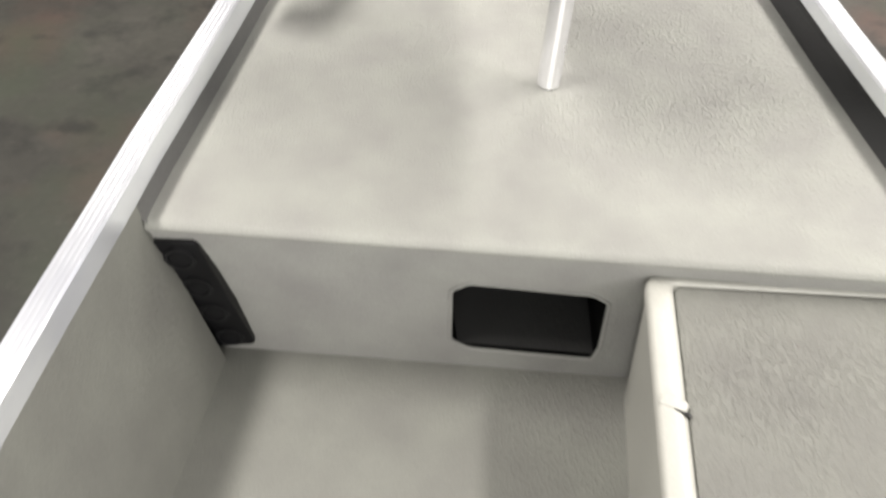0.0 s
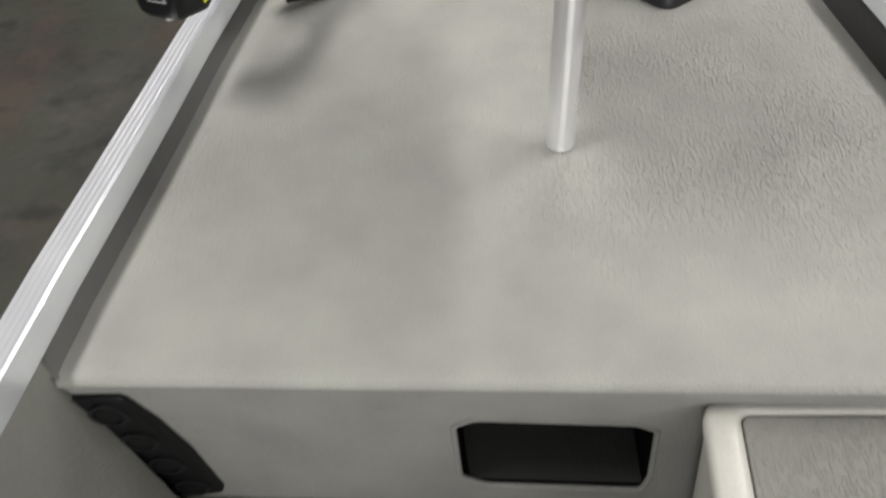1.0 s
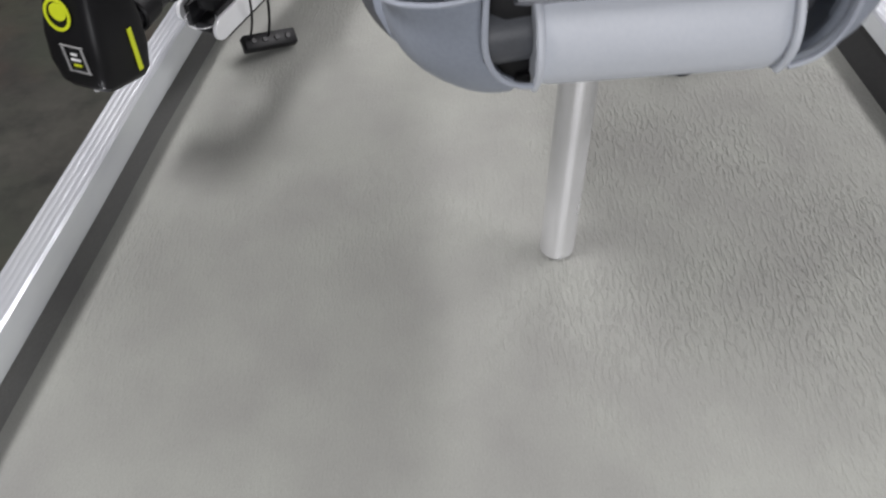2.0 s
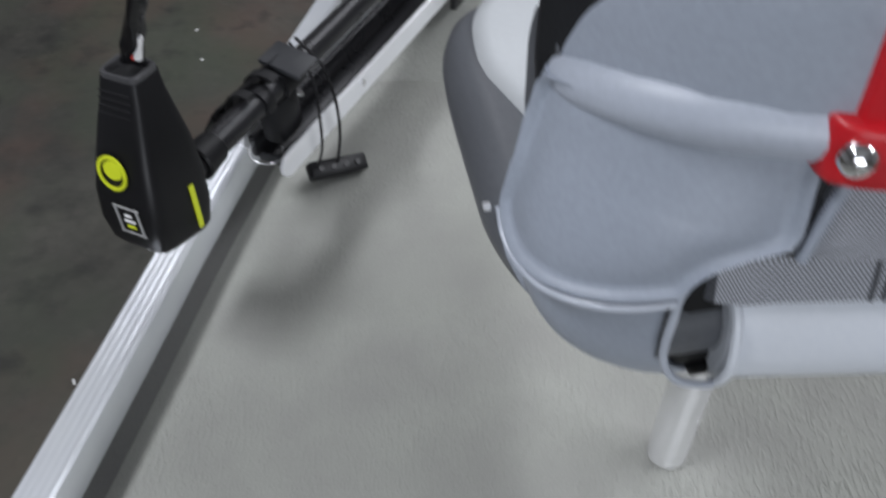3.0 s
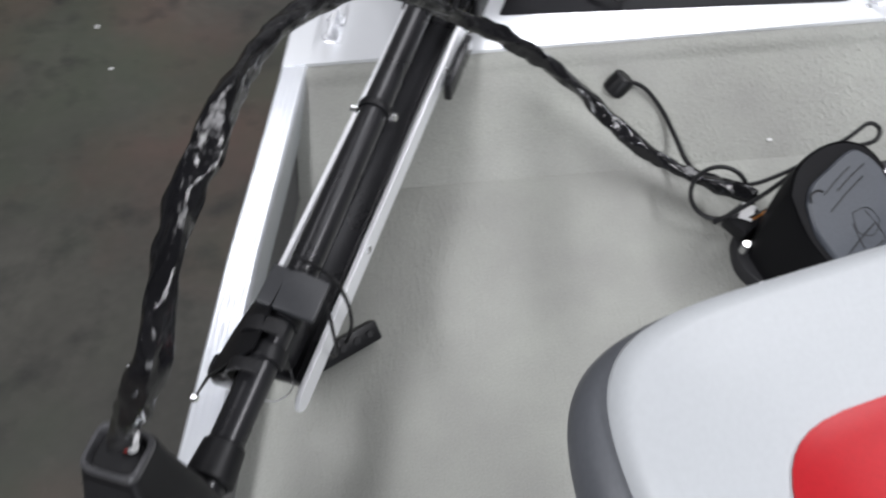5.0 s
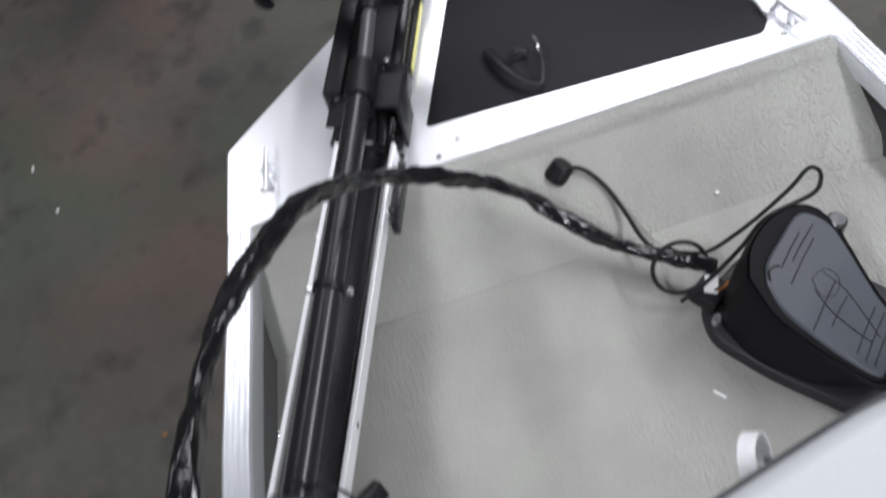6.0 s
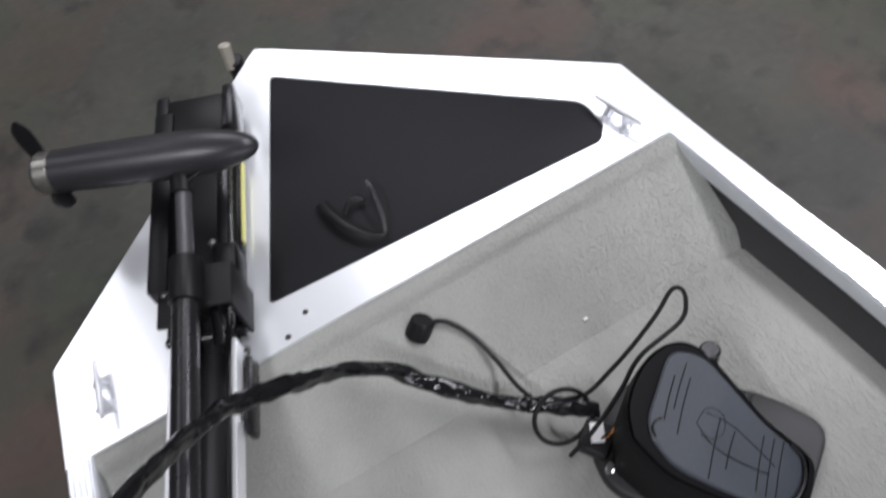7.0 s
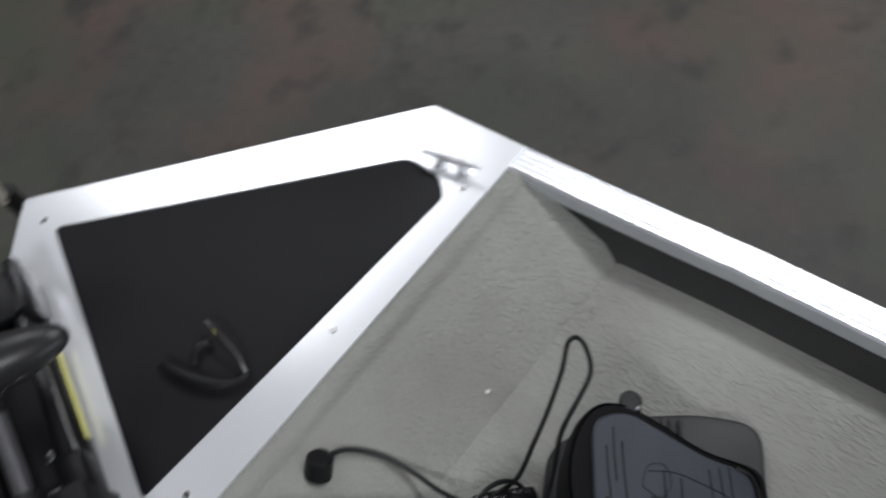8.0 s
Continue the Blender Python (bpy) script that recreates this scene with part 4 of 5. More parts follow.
groove([(-0.02, 0.022), (0.006, 0.016), (0.01, -0.006), (-0.012, -0.014), (-0.03, 0.0), (-0.02, 0.022)], 0.0007)
groove([(-0.066, 0.062), (-0.058, 0.07), (-0.046, 0.069), (-0.04, 0.064)], 0.0018)
groove([(-0.05, -0.122), (-0.03, -0.131), (-0.003, -0.132), (0.02, -0.121), (0.028, -0.1)], 0.003)
part("speed_knob", cylinder(P(0.081, 0.036, 0.09), P(0.085, 0.039, 0.158), 0.0165, 0.0145, n=18, bevel=0.003), material("dark_chrome", (0.2, 0.2, 0.21), 0.2, 1.0), pedal, "dark chrome speed knob")
for i in range(3):
    part("vent_slot", block((0.034, 0.006, 0.006), Matrix.Translation(P(0.083, -0.014 - 0.012 * i, 0.0305)) @ Matrix.Rotation(math.atan2(PQ.y, PQ.x), 4, "Z"), 0.001), BLACK, base)
part("side_switch", block((0.03, 0.014, 0.01), Matrix.Translation(P(0.055, -0.01, 0.07)) @ Matrix.Rotation(math.atan2(PP.y, PP.x), 4, "Z"), 0.003), BLACK, pedal)
part("cable_clamp", block((0.05, 0.045, 0.03), Matrix.Translation(P(-0.06, 0.14, 0.045)) @ Matrix.Rotation(math.atan2(PQ.y, PQ.x), 4, "Z"), 0.006), BLACK, pedal)
part("clamp_label", block((0.03, 0.02, 0.003), Matrix.Translation(P(-0.056, 0.142, 0.0635)) @ Matrix.Rotation(math.atan2(PQ.y, PQ.x) + 0.5, 4, "Z"), 0.001), WHITE_DECAL, pedal, "white label on the clamp")
part("clamp_bolt", cylinder(P(-0.09, 0.108, 0.03), P(-0.09, 0.108, 0.05), 0.008, n=14, bevel=0.002), CHROME, pedal)
part("wire", tube([P(-0.065, 0.135, 0.06), P(-0.05, 0.125, 0.075), P(-0.03, 0.12, 0.08)], 0.0022, 4, 8), BLACK, pedal)
part("wire", tube([P(-0.06, 0.13, 0.06), P(-0.045, 0.12, 0.08), P(-0.025, 0.115, 0.085)], 0.0022, 4, 8), WIRE_YELLOW, pedal)
# loop of cable that stands up from the toe
part("cable_loop", tube([(0.1, 0.745, 0.055), (0.14, 0.735, 0.05), (0.19, 0.745, 0.055), (0.235, 0.754, 0.075), (0.285, 0.768, 0.1), (0.318, 0.782, 0.115), (0.333, 0.776, 0.112), (0.322, 0.753, 0.12), (0.29, 0.728, 0.135), P(0.045, 0.122, 0.14), P(0.0, 0.13, 0.115), P(-0.04, 0.14, 0.09), P(-0.075, 0.152, 0.07), P(-0.1, 0.165, 0.05)],
                        0.0035, 8, 10), BLACK, harness, "black rubber cable loop")
part("cable_loop", tube([(0.09 + 0.044 * math.cos(a), 0.724 + 0.03 * math.sin(a), 0.05 + 0.026 * math.sin(a)) for a in np.linspace(-0.5, 5.6, 15)], 0.0036, 6, 10), BLACK, harness, "black rubber cable loop")
# loose plug on a thin lead
part("plug", cylinder((-0.03, 0.955, 0.045), (-0.008, 0.962, 0.072), 0.021, 0.019, n=20, bevel=0.003), BLACK, harness, "round black plug on a thin lead")
part("plug_pin", cylinder((-0.033, 0.953, 0.043), (-0.036, 0.952, 0.04), 0.012, n=14), CHROME, harness)
part("lead", tube([(-0.012, 0.96, 0.066), (0.02, 0.945, 0.06), (0.045, 0.91, 0.042), (0.058, 0.86, 0.03), (0.062, 0.81, 0.032), (0.07, 0.77, 0.04)], 0.0038, 6, 10), BLACK, harness)

# ---- fishing seat on its pedestal, turned a little to port ----
ST = radians(12.8)
SM = Matrix.Rotation(ST, 4, "Z")


def S(u, v, z):
    return SM @ Vector((u, v, z))


seat = thing("fishing_seat", (0, 0, 0), "grey, black and red vinyl boat seat on a chrome pedestal", "boat seat")
part("pedestal", cylinder((0, 0.015, 0.001), (0.015, 0.015, 0.43), 0.0245, n=32, bevel=0.002), SATIN, seat, "polished steel pedestal tube")
part("swivel", cylinder((0, 0, 0.385), (0, 0, 0.425), 0.05, 0.085, n=32, bevel=0.004), BLACK, seat)

CUSHION = [(0.44, 0.21, 0.228), (0.444, 0.224, 0.242), (0.454, 0.234, 0.253), (0.466, 0.239, 0.259), (0.482, 0.241, 0.261), (0.497, 0.237, 0.256), (0.508, 0.226, 0.245), (0.515, 0.206, 0.226)]


def cushion_line(a, b):
    """Plan of the cushion, drawn in towards the rear."""
    return [(x * (1 - 0.12 * min(1, max(0, -y / 0.16)) ** 1.5), y) for x, y in squircle(a, b - 0.011, 160, 4.2, 0, 0.071)]


def cushion(keep):
    bm = bmesh.new()
    rings = [[(x, y, z + (0.018 * min(1, max(0, -y / 0.15)) if z < 0.46 else 0)) for x, y in cushion_line(a, b)] for z, a, b in CUSHION]
    loft(bm, rings)
    bmesh.ops.bisect_plane(bm, geom=bm.verts[:] + bm.edges[:] + bm.faces[:], plane_co=(0, -0.075, 0.47), plane_no=(0, 1, -1.4),
                           clear_outer=not keep, clear_inner=keep)
    if not keep:
        gap = [f for f in bm.faces if abs(f.calc_center_median().x) < 0.152 and f.calc_center_median().y < -0.12 and len(f.verts) < 8]
        bmesh.ops.delete(bm, geom=gap, context="FACES")
    bmesh.ops.transform(bm, matrix=SM, verts=bm.verts)
    return bm


part("side_bolster", cushion(True), VINYL_DARK, seat, "dark grey vinyl cushion side", 60)
rear_shell = part("rear_shell", cushion(False), VINYL, seat, "blue-grey vinyl rear of the cushion", 60)


def pad():
    rows = [(0.49, 0.202, 0.24), (0.503, 0.212, 0.246), (0.516, 0.208, 0.242), (0.525, 0.193, 0.224), (0.529, 0.1, 0.12)]
    def narrow(y):
        k = min(1, max(0, (0.17 - y) / 0.24))
        return 1 - 0.3 * k * k * (3 - 2 * k)
    return loft(bmesh.new(), [[S(x * narrow(y), y, z) for x, y in squircle(a, b, 96, 4.6, 0.0, 0.067)] for z, a, b in rows])


part("cushion_pad", pad(), VINYL_WHITE, seat, "pale grey vinyl cushion top", 60)
part("cushion_insert", loft(bmesh.new(), [[S(x, y, z) for x, y in squircle(a, b, 48, 4.0, 0.0, 0.01)] for z, a, b in ((0.519, 0.12, 0.18), (0.531, 0.118, 0.178), (0.536, 0.104, 0.16))]), RED, seat, "red vinyl cushion insert", 60)
for side in (-1, 1):
    part("bolster_seam", tube([S(side * x, y, z) for x, y, z in ((0.214, 0.24, 0.5), (0.2255, 0.18, 0.495), (0.231, 0.1, 0.486), (0.2315, 0.04, 0.482))], 0.0016, 5, 6), VINYL_BLACK, seat)


# backrest: rear surface over width u and height z
def skew(u):
    """The back sits a little askew on the cushion."""
    return -0.16 * max(0.0, u + 0.1)


def back_v(u, z, off=0.0):
    c = interp([(0.42, -0.185), (0.5, -0.192), (0.56, -0.198), (0.62, -0.206), (0.70, -0.206), (0.78, -0.206), (0.83, -0.2), (0.88, -0.178), (0.92, -0.15)], z)
    low, high = 0.04 * min(1.13, abs(u) / 0.215) ** 8, 0.11 * min(1.3, abs(u) / 0.212) ** 3.4
    k = min(1, max(0, (z - 0.54) / 0.15))
    k = k * k * (3 - 2 * k)
    return c + low + (high - low) * k + off + skew(u)


def dense(line, step=0.008):
    out = []
    for i, p in enumerate(line):
        a, b = Vector(p), Vector(line[(i + 1) % len(line)])
        n = max(1, int((b - a).length / step))
        out += [tuple(a.lerp(b, k / n)) for k in range(n)]
    return out


def pillow(outline, profile, centre):
    """An upholstered panel on an outline over width and height; profile: scale of the outline and depth from the back's surface."""
    cu, cz = centre
    line = dense(outline)
    rings = []
    for k, off in profile:
        ring = []
        for u, z in line:
            u, z = cu + (u - cu) * k, cz + (z - cz) * k
            ring.append(S(u, back_v(u, z) + off, z))
        rings.append(ring)
    return loft(bmesh.new(), rings)


def soft(front, puff, edge=0.955):
    """Profile of a puffed panel, its front at that depth."""
    return [(0.05, front), (0.97, front), (1.0, front - 0.01), (1.0, 0.006), (edge + 0.6 * (1 - edge), -0.5 * puff), (edge, -0.85 * puff), (0.88, -puff), (0.75, -puff), (0.6, -puff), (0.45, -puff), (0.3, -puff), (0.15, -puff), (0.03, -puff)]


BACK = [(0.226, 0.60), (0.226, 0.68), (0.2225, 0.78), (0.2205, 0.82), (0.216, 0.849), (0.208, 0.871), (0.194, 0.886), (0.1725, 0.895), (0.13, 0.902), (0.07, 0.906), (0.0, 0.907)]
BACK = BACK + [(-u, z) for u, z in BACK[-2::-1]]
BACK = [tuple(v.to_2d()) for v in smooth_path([(u, z, 0) for u, z in BACK], 4)]
back = part("backrest", pillow(BACK, [(0.05, 0.03), (0.9, 0.03), (0.945, 0.022), (0.965, 0.012), (0.98, 0.003), (0.978, -0.003), (0.95, -0.005), (0.85, -0.006), (0.7, -0.006), (0.55, -0.006), (0.4, -0.006), (0.2, -0.006), (0.03, -0.006)], (0, 0.72)), VINYL_BLACK, seat, "black vinyl backrest", 60)
EDGE_LINE = [(u * (0.84 + 0.1 * min(1, max(0, (z - 0.77) / 0.08))), 0.70 + (z - 0.70) * (1.0 - 0.5 * (abs(u) / 0.226) ** 6 * 0.2)) for u, z in BACK]
PAD_LINE = [(u * 0.87, 0.70 + (z - 0.70) * 0.97) for u, z in BACK]
part("back_edge", pillow(EDGE_LINE, [(0.05, 0.075), (0.85, 0.072), (0.94, 0.066), (0.985, 0.056), (1.0, 0.042), (1.0, 0.025), (0.97, 0.012), (0.8, 0.01), (0.05, 0.01)], (0, 0.70)), VINYL_DARK, back, "dark grey backrest edge", 60)
part("back_pad", pillow(PAD_LINE, [(0.03, 0.135), (0.3, 0.135), (0.6, 0.13), (0.8, 0.121), (0.93, 0.106), (0.985, 0.092), (1.0, 0.08), (0.97, 0.064), (0.8, 0.055), (0.05, 0.05)], (0, 0.70)), VINYL_WHITE, back, "pale grey backrest front", 60)
POUCH = [(0.216, 0.69), (0.215, 0.70), (0.208, 0.726), (0.2, 0.744), (0.185, 0.771), (0.16, 0.799), (0.13, 0.816), (0.07, 0.826), (0.0, 0.829)]
POUCH = POUCH + [(-u, z) for u, z in POUCH[-2::-1]]
POUCH = [tuple(v.to_2d()) for v in smooth_path([(u, z, 0) for u, z in POUCH], 5)]
part("upper_shell", pillow(POUCH, soft(0.03, 0.02, 0.93), (0, 0.70)), VINYL, back, "blue-grey vinyl pouch on the backrest", 60)


def plan_line(z):
    """Plan of the seat's rear body at a height, from the middle round the corner and forward along the side."""
    vb = back_v(0, z) - skew(0)
    k = min(1, max(0, (z - 0.54) / 0.15))
    k = k * k * (3 - 2 * k)
    deep = min(1.0, max(0, (0.54 - z) / 0.11)) ** 3
    under = 0.03 * deep
    u0, a, d, n = 0.09 - 0.04 * k, 0.236 - 0.016 * k - 0.008 * min(1, max(0, (0.56 - z) / 0.03)) - 0.05 * deep, 0.1 + 0.05 * k, 2.6 - 0.6 * k
    line = [(0.0, vb + under), (u0, vb + under)]
    for i in range(1, 15):
        t = math.pi / 2 * i / 14
        line.append((u0 + (a - u0) * math.sin(t) ** (2 / n), vb + under + d * (1 - max(0, math.cos(t)) ** (2 / n))))
    return line + [(a - 0.003, vb + d + 0.14)]


def body(s, z, off=0.0):
    """A point of the seat's rear body: s runs round it from the middle, off stands out from it."""
    line, side, left = plan_line(z), (-1 if s < 0 else 1), abs(s)
    for p, q in zip(line[:-1], line[1:]):
        p, q = Vector(p), Vector(q)
        step = (q - p).length
        if left <= step or q == Vector(line[-1]):
            c, d = p.lerp(q, left / step), (q - p).normalized()
            break
        left -= step
    u, v = c.x + d.y * off, c.y - d.x * off
    return S(side * u, v + skew(side * u), z)


def wrapped(outline, profile, centre):
    """An upholstered panel laid round the rear body; outline over the way round and the height."""
    cs, cz = centre
    line = dense(outline)
    return loft(bmesh.new(), [[body(cs + (a - cs) * k, cz + (b - cz) * k, -off) for a, b in line] for k, off in profile])


WRAP = rounded([(0.094, 0.70), (0.096, 0.622), (0.12, 0.614), (0.143, 0.599), (0.156, 0.578), (0.185, 0.569), (0.23, 0.559), (0.27, 0.557), (0.298, 0.572), (0.286, 0.605),
                (0.273, 0.645), (0.262, 0.682), (0.24, 0.69), (0.18, 0.698)], [0.004, 0.012, 0.02, 0.02, 0.006, 0.02, 0.02, 0.02, 0.012, 0.03, 0.03, 0.02, 0.02, 0.02], 4)
LOWER = rounded([(0.158, 0.577), (0.185, 0.567), (0.23, 0.557), (0.27, 0.555), (0.296, 0.568), (0.294, 0.475), (0.272, 0.433), (0.225, 0.427), (0.165, 0.428), (0.122, 0.442), (0.12, 0.462), (0.144, 0.484), (0.154, 0.503), (0.157, 0.53)], [0.004, 0.02, 0.02, 0.02, 0.01, 0.04, 0.04, 0.03, 0.02, 0.004, 0.003, 0.01, 0.01, 0.01], 4)
RIM = [(0.05, 0.012), (0.97, 0.012), (1.0, 0.004), (1.0, -0.002), (0.99, -0.0095), (0.972, -0.013), (0.95, -0.0125), (0.925, -0.009), (0.895, -0.0068), (0.85, -0.007), (0.75, -0.009), (0.6, -0.01), (0.45, -0.01), (0.3, -0.01), (0.15, -0.01), (0.03, -0.01)]
GUSSET = rounded([(0.254, 0.69), (0.262, 0.708), (0.288, 0.712), (0.302, 0.68), (0.3, 0.63), (0.268, 0.645)], 0.01, 3)
for side in (-1, 1):
    part("lower_wrap", wrapped([(side * a, b) for a, b in WRAP], RIM, (side * 0.195, 0.64)), VINYL, back, "blue-grey vinyl wrap with an arched cut-out", 60)
    part("lower_shell", wrapped([(side * a, b) for a, b in LOWER], soft(0.012, 0.002, 0.94), (side * 0.235, 0.51)), VINYL, back, "blue-grey vinyl lower rear corner", 60)
    part("side_gusset", wrapped([(side * a, b) for a, b in GUSSET], soft(0.02, 0.001, 0.94), (side * 0.28, 0.675)), VINYL_DARK, back, "dark grey vinyl side gusset", 60)
    roll = [body(side * a, b, 0.003 - 0.05 * (a - 0.09)) for a, b in ((0.09, 0.7), (0.12, 0.7), (0.15, 0.698), (0.18, 0.695), (0.21, 0.69), (0.235, 0.684), (0.252, 0.68), (0.262, 0.678))]
    part("roll", tube(roll, lambda t: 0.0205 - 0.01 * t ** 3, 4, 16, flat=1.0), ROLL_LIT, back, "padded grey vinyl roll, paler to stand for its lighting", 60)
    edge = [S(side * u, back_v(side * u, z) - 0.009, z) for u, z in ((0.114, 0.471), (0.126, 0.474), (0.142, 0.483), (0.153, 0.5), (0.158, 0.522), (0.158, 0.555), (0.155, 0.58), (0.142, 0.599), (0.12, 0.613), (0.1, 0.618))]
    part("arch_piping", tube(edge, 0.003, 5, 8), PIPING, back)
    hem = [body(side * a, b - 0.004, 0.011) for a, b in ((0.157, 0.577), (0.185, 0.568), (0.21, 0.5625), (0.235, 0.5575), (0.255, 0.556), (0.27, 0.5565), (0.285, 0.562), (0.297, 0.573))]
    part("seam_piping", tube(hem, 0.0028, 5, 8), PIPING, back)
    lip = [body(side * a, b, 0.005) for a, b in ((0.256, 0.684), (0.264, 0.664), (0.273, 0.64), (0.286, 0.603), (0.297, 0.573))]
    part("side_piping", tube(lip, 0.005, 5, 10), VINYL, back)
    part("side_bolt", cylinder(body(side * 0.304, 0.545, -0.004), body(side * 0.304, 0.545, 0.005), 0.004, n=14, bevel=0.0015), CHROME, back, "small chrome bolt")
    part("side_fill", block((0.045, 0.1, 0.09), SM @ Matrix.Translation((side * 0.198, -0.085, 0.535)), 0.014), VINYL_DARK, back)


def trapeze(a, b, z0, z1):
    return rounded([(-a, z0), (a, z0), (b, z1), (-b, z1)], 0.004, 2)


# middle column: mesh below, red strap and panel above
part("mesh_back", pillow(trapeze(0.096, 0.083, 0.609, 0.7), [(0.05, 0.02), (1, 0.02), (1, -0.008), (0.97, -0.012), (0.5, -0.012), (0.03, -0.012)], (0, 0.655)), MESH, back, "grey woven mesh panel", 60)
for side in (-1, 1):
    part("mesh_hem", tube([S(side * 0.095, back_v(side * 0.093, 0.611) - 0.012, 0.611), S(side * 0.081, back_v(side * 0.081, 0.695) - 0.012, 0.695)], 0.004, 4, 8), VINYL, back)
part("red_panel", pillow(trapeze(0.098, 0.098, 0.71, 0.83), [(0.05, 0.01), (1, 0.01), (1, -0.024), (0.985, -0.027), (0.6, -0.0285), (0.3, -0.0285), (0.03, -0.0285)], (0, 0.77)), RED, back, "red vinyl panel", 60)
part("red_band", pillow(trapeze(0.109, 0.109, 0.68, 0.718), [(0.05, 0.01), (1, 0.01), (1, -0.024), (0.98, -0.03), (0.9, -0.034), (0.6, -0.034), (0.03, -0.034)], (0, 0.701)), RED, back, "red vinyl strap", 60)
for side in (-1, 1):
    c, ax = S(side * 0.097, back_v(side * 0.097, 0.7) - 0.0325, 0.7), S(0, -1, 0)
    over = ax.cross(Vector((0, 0, 1)))
    dome = [[c + ax * h + (over * math.cos(2 * math.pi * j / 24) + Vector((0, 0, 1)) * math.sin(2 * math.pi * j / 24)) * r for j in range(24)]
            for r, h in ((0.0108, -0.002), (0.0108, 0.0015), (0.0102, 0.0032), (0.0086, 0.0054), (0.0062, 0.0072), (0.0034, 0.0084), (0.0008, 0.0088))]
    part("snap", loft(bmesh.new(), dome), CHROME, back, "chrome snap stud", 60)


def flap(prof, half):
    rings = []
    for u in np.linspace(-half, half, 15):
        e = min(1, (half - abs(u)) / 0.012)
        rings.append([S(u, v + 0.006 * (1 - e) ** 2 + skew(u), z) for v, z in prof])
    return loft(bmesh.new(), rings)


MESH_LINE = [(-0.165, 0.615), (-0.183, 0.608), (-0.194, 0.588), (-0.2, 0.556), (-0.18, 0.54), (-0.16, 0.575), (-0.155, 0.6)]
part("mesh_strip", flap(MESH_LINE, 0.128), MESH, seat, "grey woven mesh strip", 60)
for u in (-0.032, -0.024):
    part("mesh_seam", tube([S(u, v - 0.001 + skew(u), z + 0.001) for v, z in MESH_LINE[:4]], 0.0015, 4, 8), VINYL_DARK, seat)
part("rear_flap", flap([(-0.17, 0.559), (-0.186, 0.552), (-0.199, 0.533), (-0.205, 0.505), (-0.2, 0.482), (-0.19, 0.464), (-0.174, 0.457), (-0.165, 0.468), (-0.185, 0.49), (-0.19, 0.52), (-0.168, 0.545)], 0.112), VINYL_LIGHT, seat, "light grey vinyl rear flap", 60)
for side in (-1, 1):
    part("flap_hem", tube([S(side * 0.11, v + skew(side * 0.11), z) for v, z in ((-0.187, 0.553), (-0.2, 0.535), (-0.2065, 0.505), (-0.2015, 0.481), (-0.19, 0.462))], 0.004, 4, 8), VINYL_LIGHT, seat)
# two added black blocks stand in for the shade inside the hinge gap
part("hinge_gap_fill", block((0.31, 0.085, 0.13), SM @ Matrix.Translation((0, -0.138, 0.523)), 0.02), BLACK, seat, "black block standing in for the shade in the hinge gap")
part("hinge_gap_underside", block((0.25, 0.1, 0.012), SM @ Matrix.Translation((0, -0.135, 0.468)), 0.004), BLACK, seat)
part("hinge_cover", tube([S(u, -0.155, 0.51) for u in (-0.156, -0.1, 0, 0.1, 0.156)], 0.034, 1, 20), VINYL_DARK, seat, "dark grey hinge sleeve", 60)
for side in (-1, 1):
    part("hinge_bolt", cylinder(S(side * 0.238, -0.03, 0.512), S(side * 0.244, -0.03, 0.512), 0.0038, n=14, bevel=0.001), ALU, seat)


def seam_line(f):
    """Stitched seam over the top of the backrest, f from side to side."""
    line = [(-0.222, 0.78), (-0.22, 0.82), (-0.2145, 0.851), (-0.205, 0.872), (-0.186, 0.889), (-0.14, 0.901), (0, 0.907)]
    line = line + [(-u, z) for u, z in line[-2::-1]]
    k = (f + 1) / 2 * (len(line) - 1)
    i = min(int(k), len(line) - 2)
    u, z = Vector(line[i]).lerp(Vector(line[i + 1]), k - i)
    return S(u * 0.985, back_v(u, z) + 0.0, z - 0.003)


def stitches():
    bm = bmesh.new()
    for i in range(110):
        f = -0.86 + 1.72 * (i + 0.5) / 110
        a, d = seam_line(f), (seam_line(f + 0.01) - seam_line(f - 0.01)).normalized()
        up = Vector((0, 0, 1)) - d * d.z
        over = d.cross(up)
        tube([a - d * 0.003 - over * 0.0042 + up * 0.003, a + up * 0.0055, a + d * 0.003 + over * 0.0042 + up * 0.003], 0.0008, 2, 6, bm=bm)
    return bm


part("top_seam", tube([seam_line(f) for f in np.linspace(-0.92, 0.92, 47)], lambda t: 0.0055 * min(1, 0.2 + 4 * min(t, 1 - t)), 2, 12), VINYL_BLACK, back)
tagged(part("stitching", stitches(), THREAD, back, "pale stitched seam along the top"), kind="stuff")


def loop_band():
    rings = []
    for k in range(33):
        a = math.radians(-80 + 300 * k / 32)
        ring = []
        for r, w in ((0.028, -0.009), (0.028, 0.009), (0.0262, 0.009), (0.0262, -0.009)):
            ring.append(Matrix.Translation((-0.037, 0.345, 0.37)) @ Matrix.Rotation(radians(62), 4, "Z") @ Matrix.Rotation(radians(-28), 4, "X") @ Vector((r * math.cos(a), w, r * math.sin(a))))
        rings.append(ring)
    return loft(bmesh.new(), rings)


part("pull_ring", loop_band(), CLEAR_WHITE, seat, "translucent white plastic loop")
part("ring_strap", tube([S(0.043, 0.29, 0.45), S(0.041, 0.315, 0.425), S(0.041, 0.335, 0.395)], 0.004, 4, 8), VINYL_DARK, seat)

# ---- fittings on the step ----
panel = part("switch_panel", bmesh.new(), BLACK, boat, "black panel with four round sockets")
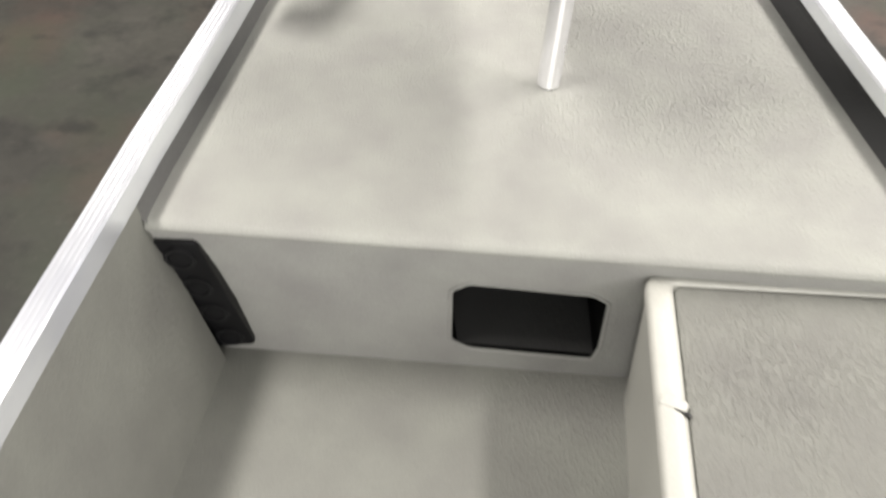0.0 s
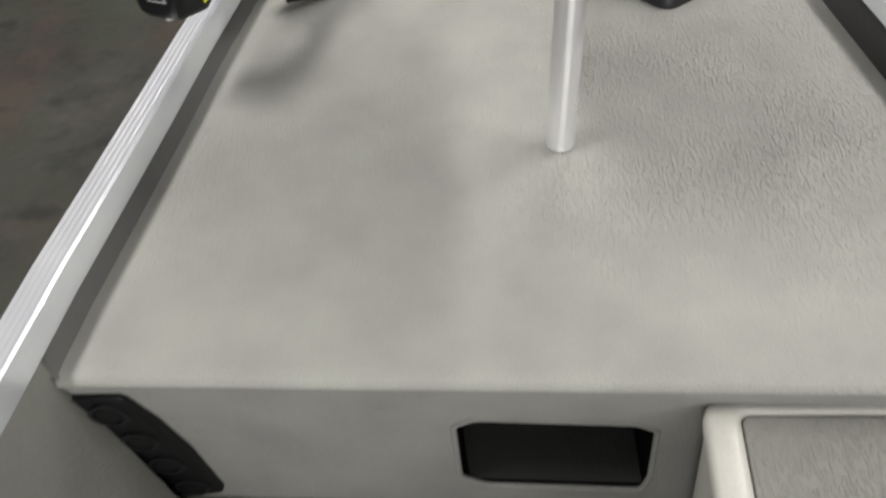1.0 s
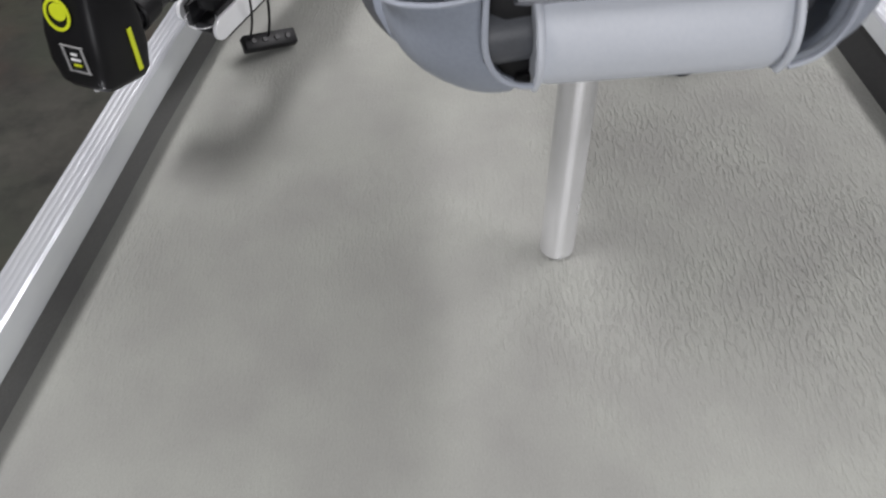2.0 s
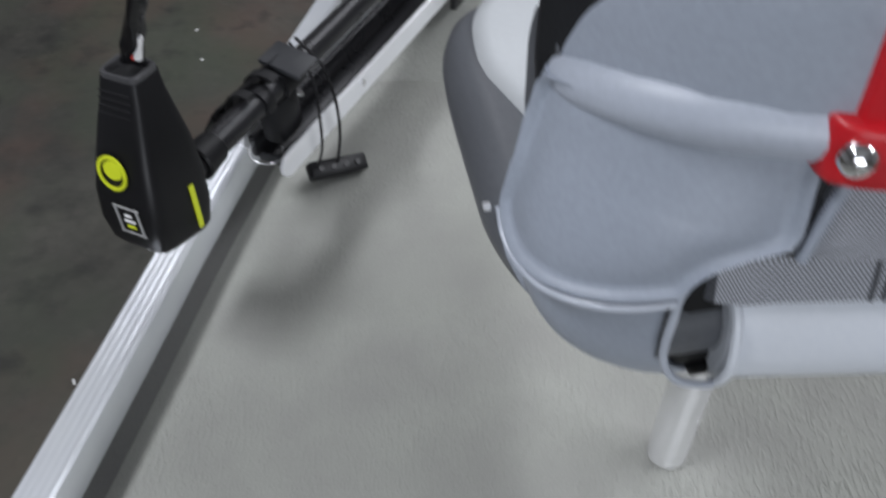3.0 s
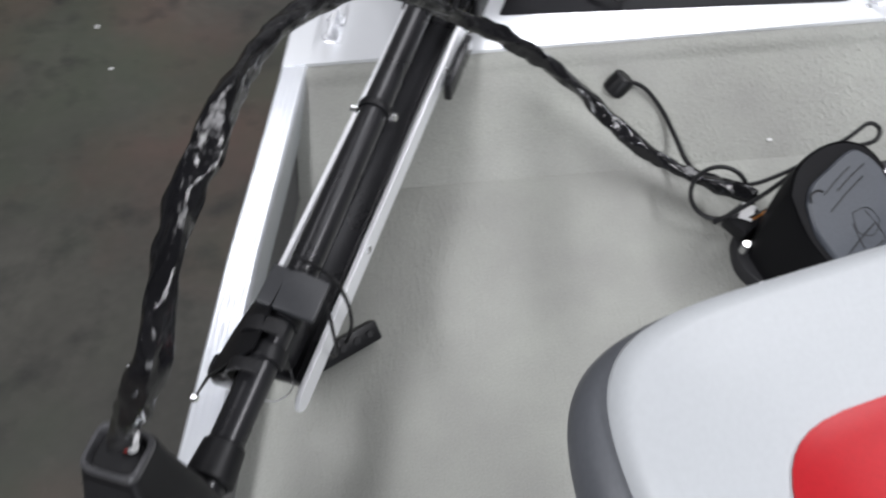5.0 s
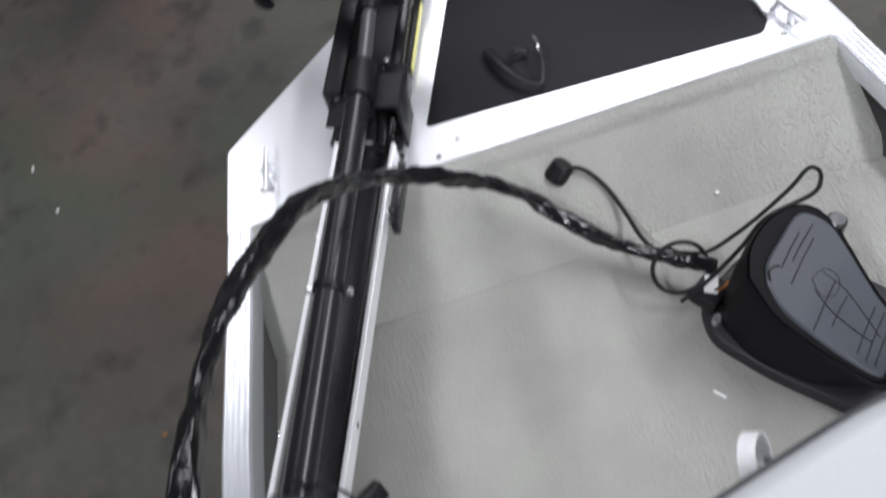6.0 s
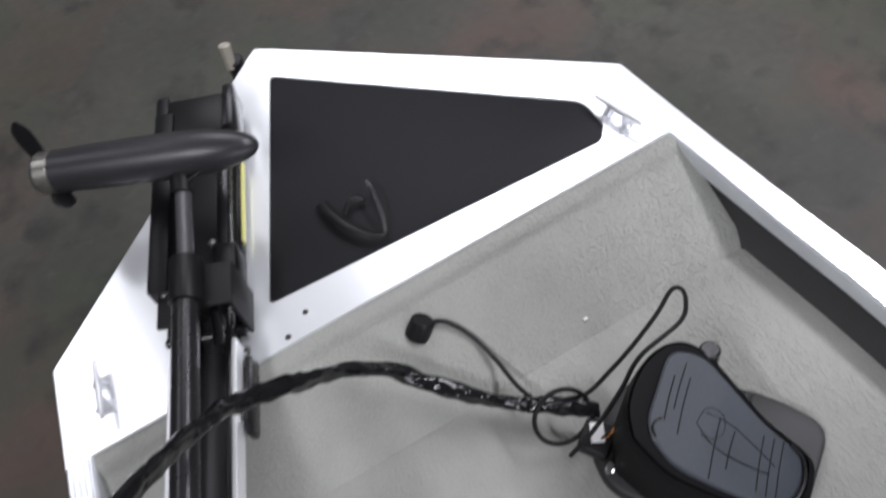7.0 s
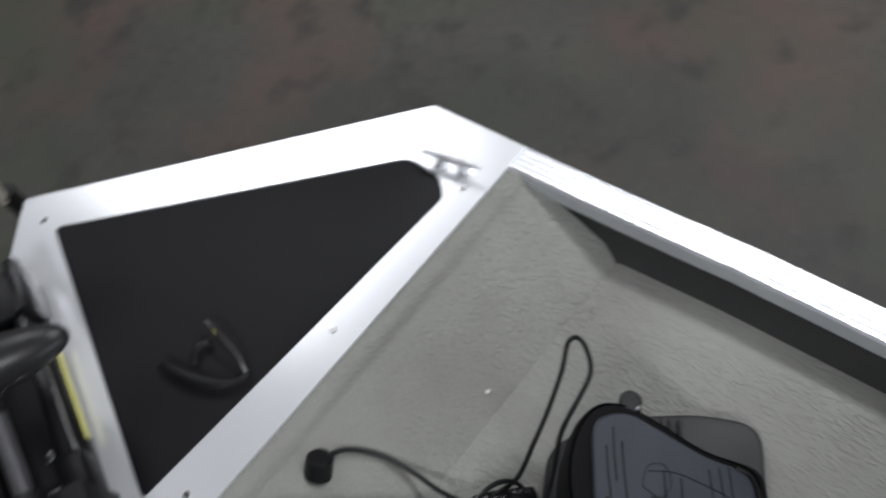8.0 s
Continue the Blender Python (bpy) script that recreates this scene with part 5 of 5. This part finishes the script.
PANEL = rounded([(-0.755, -0.05), (-0.664, -0.043), (-0.604, -0.378), (-0.69, -0.4)], 0.014, 4)


def panel_place(x, z):
    """The panel is flat and stands a little proud of the step face."""
    return Vector((x, edge_y(x) + 0.008 + 0.034 * (-z - 0.05) / 0.35, z))


pb = loft(bmesh.new(), [[panel_place(x, z) + Vector((0, d, 0)) for x, z in grown(PANEL, g)] for d, g in ((0.03, 0.0), (-0.003, 0.0), (-0.006, -0.003))])
pb.to_mesh(panel.data)
pb.free()
for f in (0.13, 0.38, 0.62, 0.87):
    x, z = -0.711 + (-0.646 + 0.711) * f, -0.048 - 0.35 * f
    c = panel_place(x, z) + Vector((0, -0.006, 0))
    part("socket", flat_disc(c, (0, -1, -0.09), 0.03, 0.023, 0.004), SOCKET, panel, "round black socket rim")
    part("socket_cap", flat_disc(c, (0, -1, -0.09), 0.02, 0, 0.003), BLACK, panel)

BX = [(0.15, -0.463), (0.66, -0.478), (0.66, -1.6), (0.065, -1.6)]
BXI = [(0.197, -0.498), (0.6, -0.515), (0.6, -1.58), (0.118, -1.58)]
bin_ob = part("storage_locker", loft(bmesh.new(), [[(x + dx, y, z) for x, y in rounded(BX, 0.05, 6)] for z, dx in ((COCKPIT, 0.02), (-0.12, 0.008), (-0.07, 0.0))], caps=False), GEL, boat, "pale grey moulded locker")


def locker_rim():
    """A raised lip of rounded section round the lid."""
    o, i = rounded(BX, 0.05, 6), rounded(BXI, 0.015, 6)
    rings = []
    for f, z in ((0.0, -0.075), (0.0, -0.066), (0.06, -0.059), (0.2, -0.0555), (0.75, -0.055), (0.93, -0.058), (1.0, -0.064), (1.0, -0.075)):
        rings.append([(a[0] + (b[0] - a[0]) * f, a[1] + (b[1] - a[1]) * f, z) for a, b in zip(o, i)])
    return loft(bmesh.new(), rings, caps=False)


part("locker_rim", locker_rim(), GEL, bin_ob, "raised smooth locker rim", 60)
part("locker_lid", prism(rounded([(0.199, -0.5), (0.598, -0.517), (0.598, -1.578), (0.12, -1.578)], 0.014, 6), -0.08, -0.061, 0.004), CARPET_LID, bin_ob, "grey carpeted locker lid")
part("latch", block((0.045, 0.022, 0.012), Matrix.Translation((0.157, -0.752, -0.0585)) @ Matrix.Rotation(radians(-25), 4, "Z"), 0.004), GEL, bin_ob)
part("latch_gap", block((0.028, 0.008, 0.004), Matrix.Translation((0.168, -0.768, -0.0555)) @ Matrix.Rotation(radians(-38), 4, "Z"), 0.0015), BLACK, bin_ob)

# crumbs on the deck
for x, y, t in ((0.069, 0.531, 30), (0.217, 0.85, 80)):
    tagged(part("debris", block((0.02 if y < 0.6 else 0.007, 0.005, 0.003), Matrix.Translation((x, y, 0.002 + max(0, (y - DECK_FRONT) * 0.42))) @ Matrix.Rotation(radians(t - 80), 4, "Z"), 0.001), WHITE_DECAL),
           "small white scrap lying on the carpet", "debris")

# things at the edges of view
rack = part("side_rack", block((0.02, 0.22, 0.07), Matrix.Translation((port(-1.08, 0.062), -1.08, -0.05)) @ Matrix.Rotation(radians(4), 4, "Z") @ Matrix.Rotation(radians(28), 4, "X"), 0.006), BLACK, boat, "black rack on the cockpit side")
winch = thing("winch_post", (-0.02, 2.07, FLOOR_Z), "trailer winch post with pale roller before the bow", "trailer post")
part("post", cylinder((-0.02, 2.09, FLOOR_Z), (-0.02, 2.07, -0.33), 0.022, n=16, bevel=0.003), BLACK_METAL, winch)
part("foot_plate", block((0.12, 0.12, 0.012), Matrix.Translation((-0.02, 2.09, FLOOR_Z + 0.006)), 0.003), BLACK_METAL, winch)
part("roller", cylinder((-0.035, 2.06, -0.35), (-0.025, 2.085, -0.285), 0.013, 0.016, n=16, bevel=0.004), material("pale_rubber", (0.42, 0.39, 0.33), 0.6), winch, "pale rubber bow roller")
for i, (x, y) in enumerate(((-0.969, 1.049), (-1.242, 1.975), (-1.022, 0.861), (-1.18, 1.798), (-1.153, 0.52))):
    tagged(part("debris", block((0.012 + 0.004 * (i % 3), 0.006, 0.003), Matrix.Translation((x, y, FLOOR_Z + 0.0015)) @ Matrix.Rotation(i * 1.3, 4, "Z"), 0.001), WIRE_YELLOW if i == 0 else WHITE_DECAL),
           "small pale scrap lying on the concrete", "debris", "scraps on the floor")
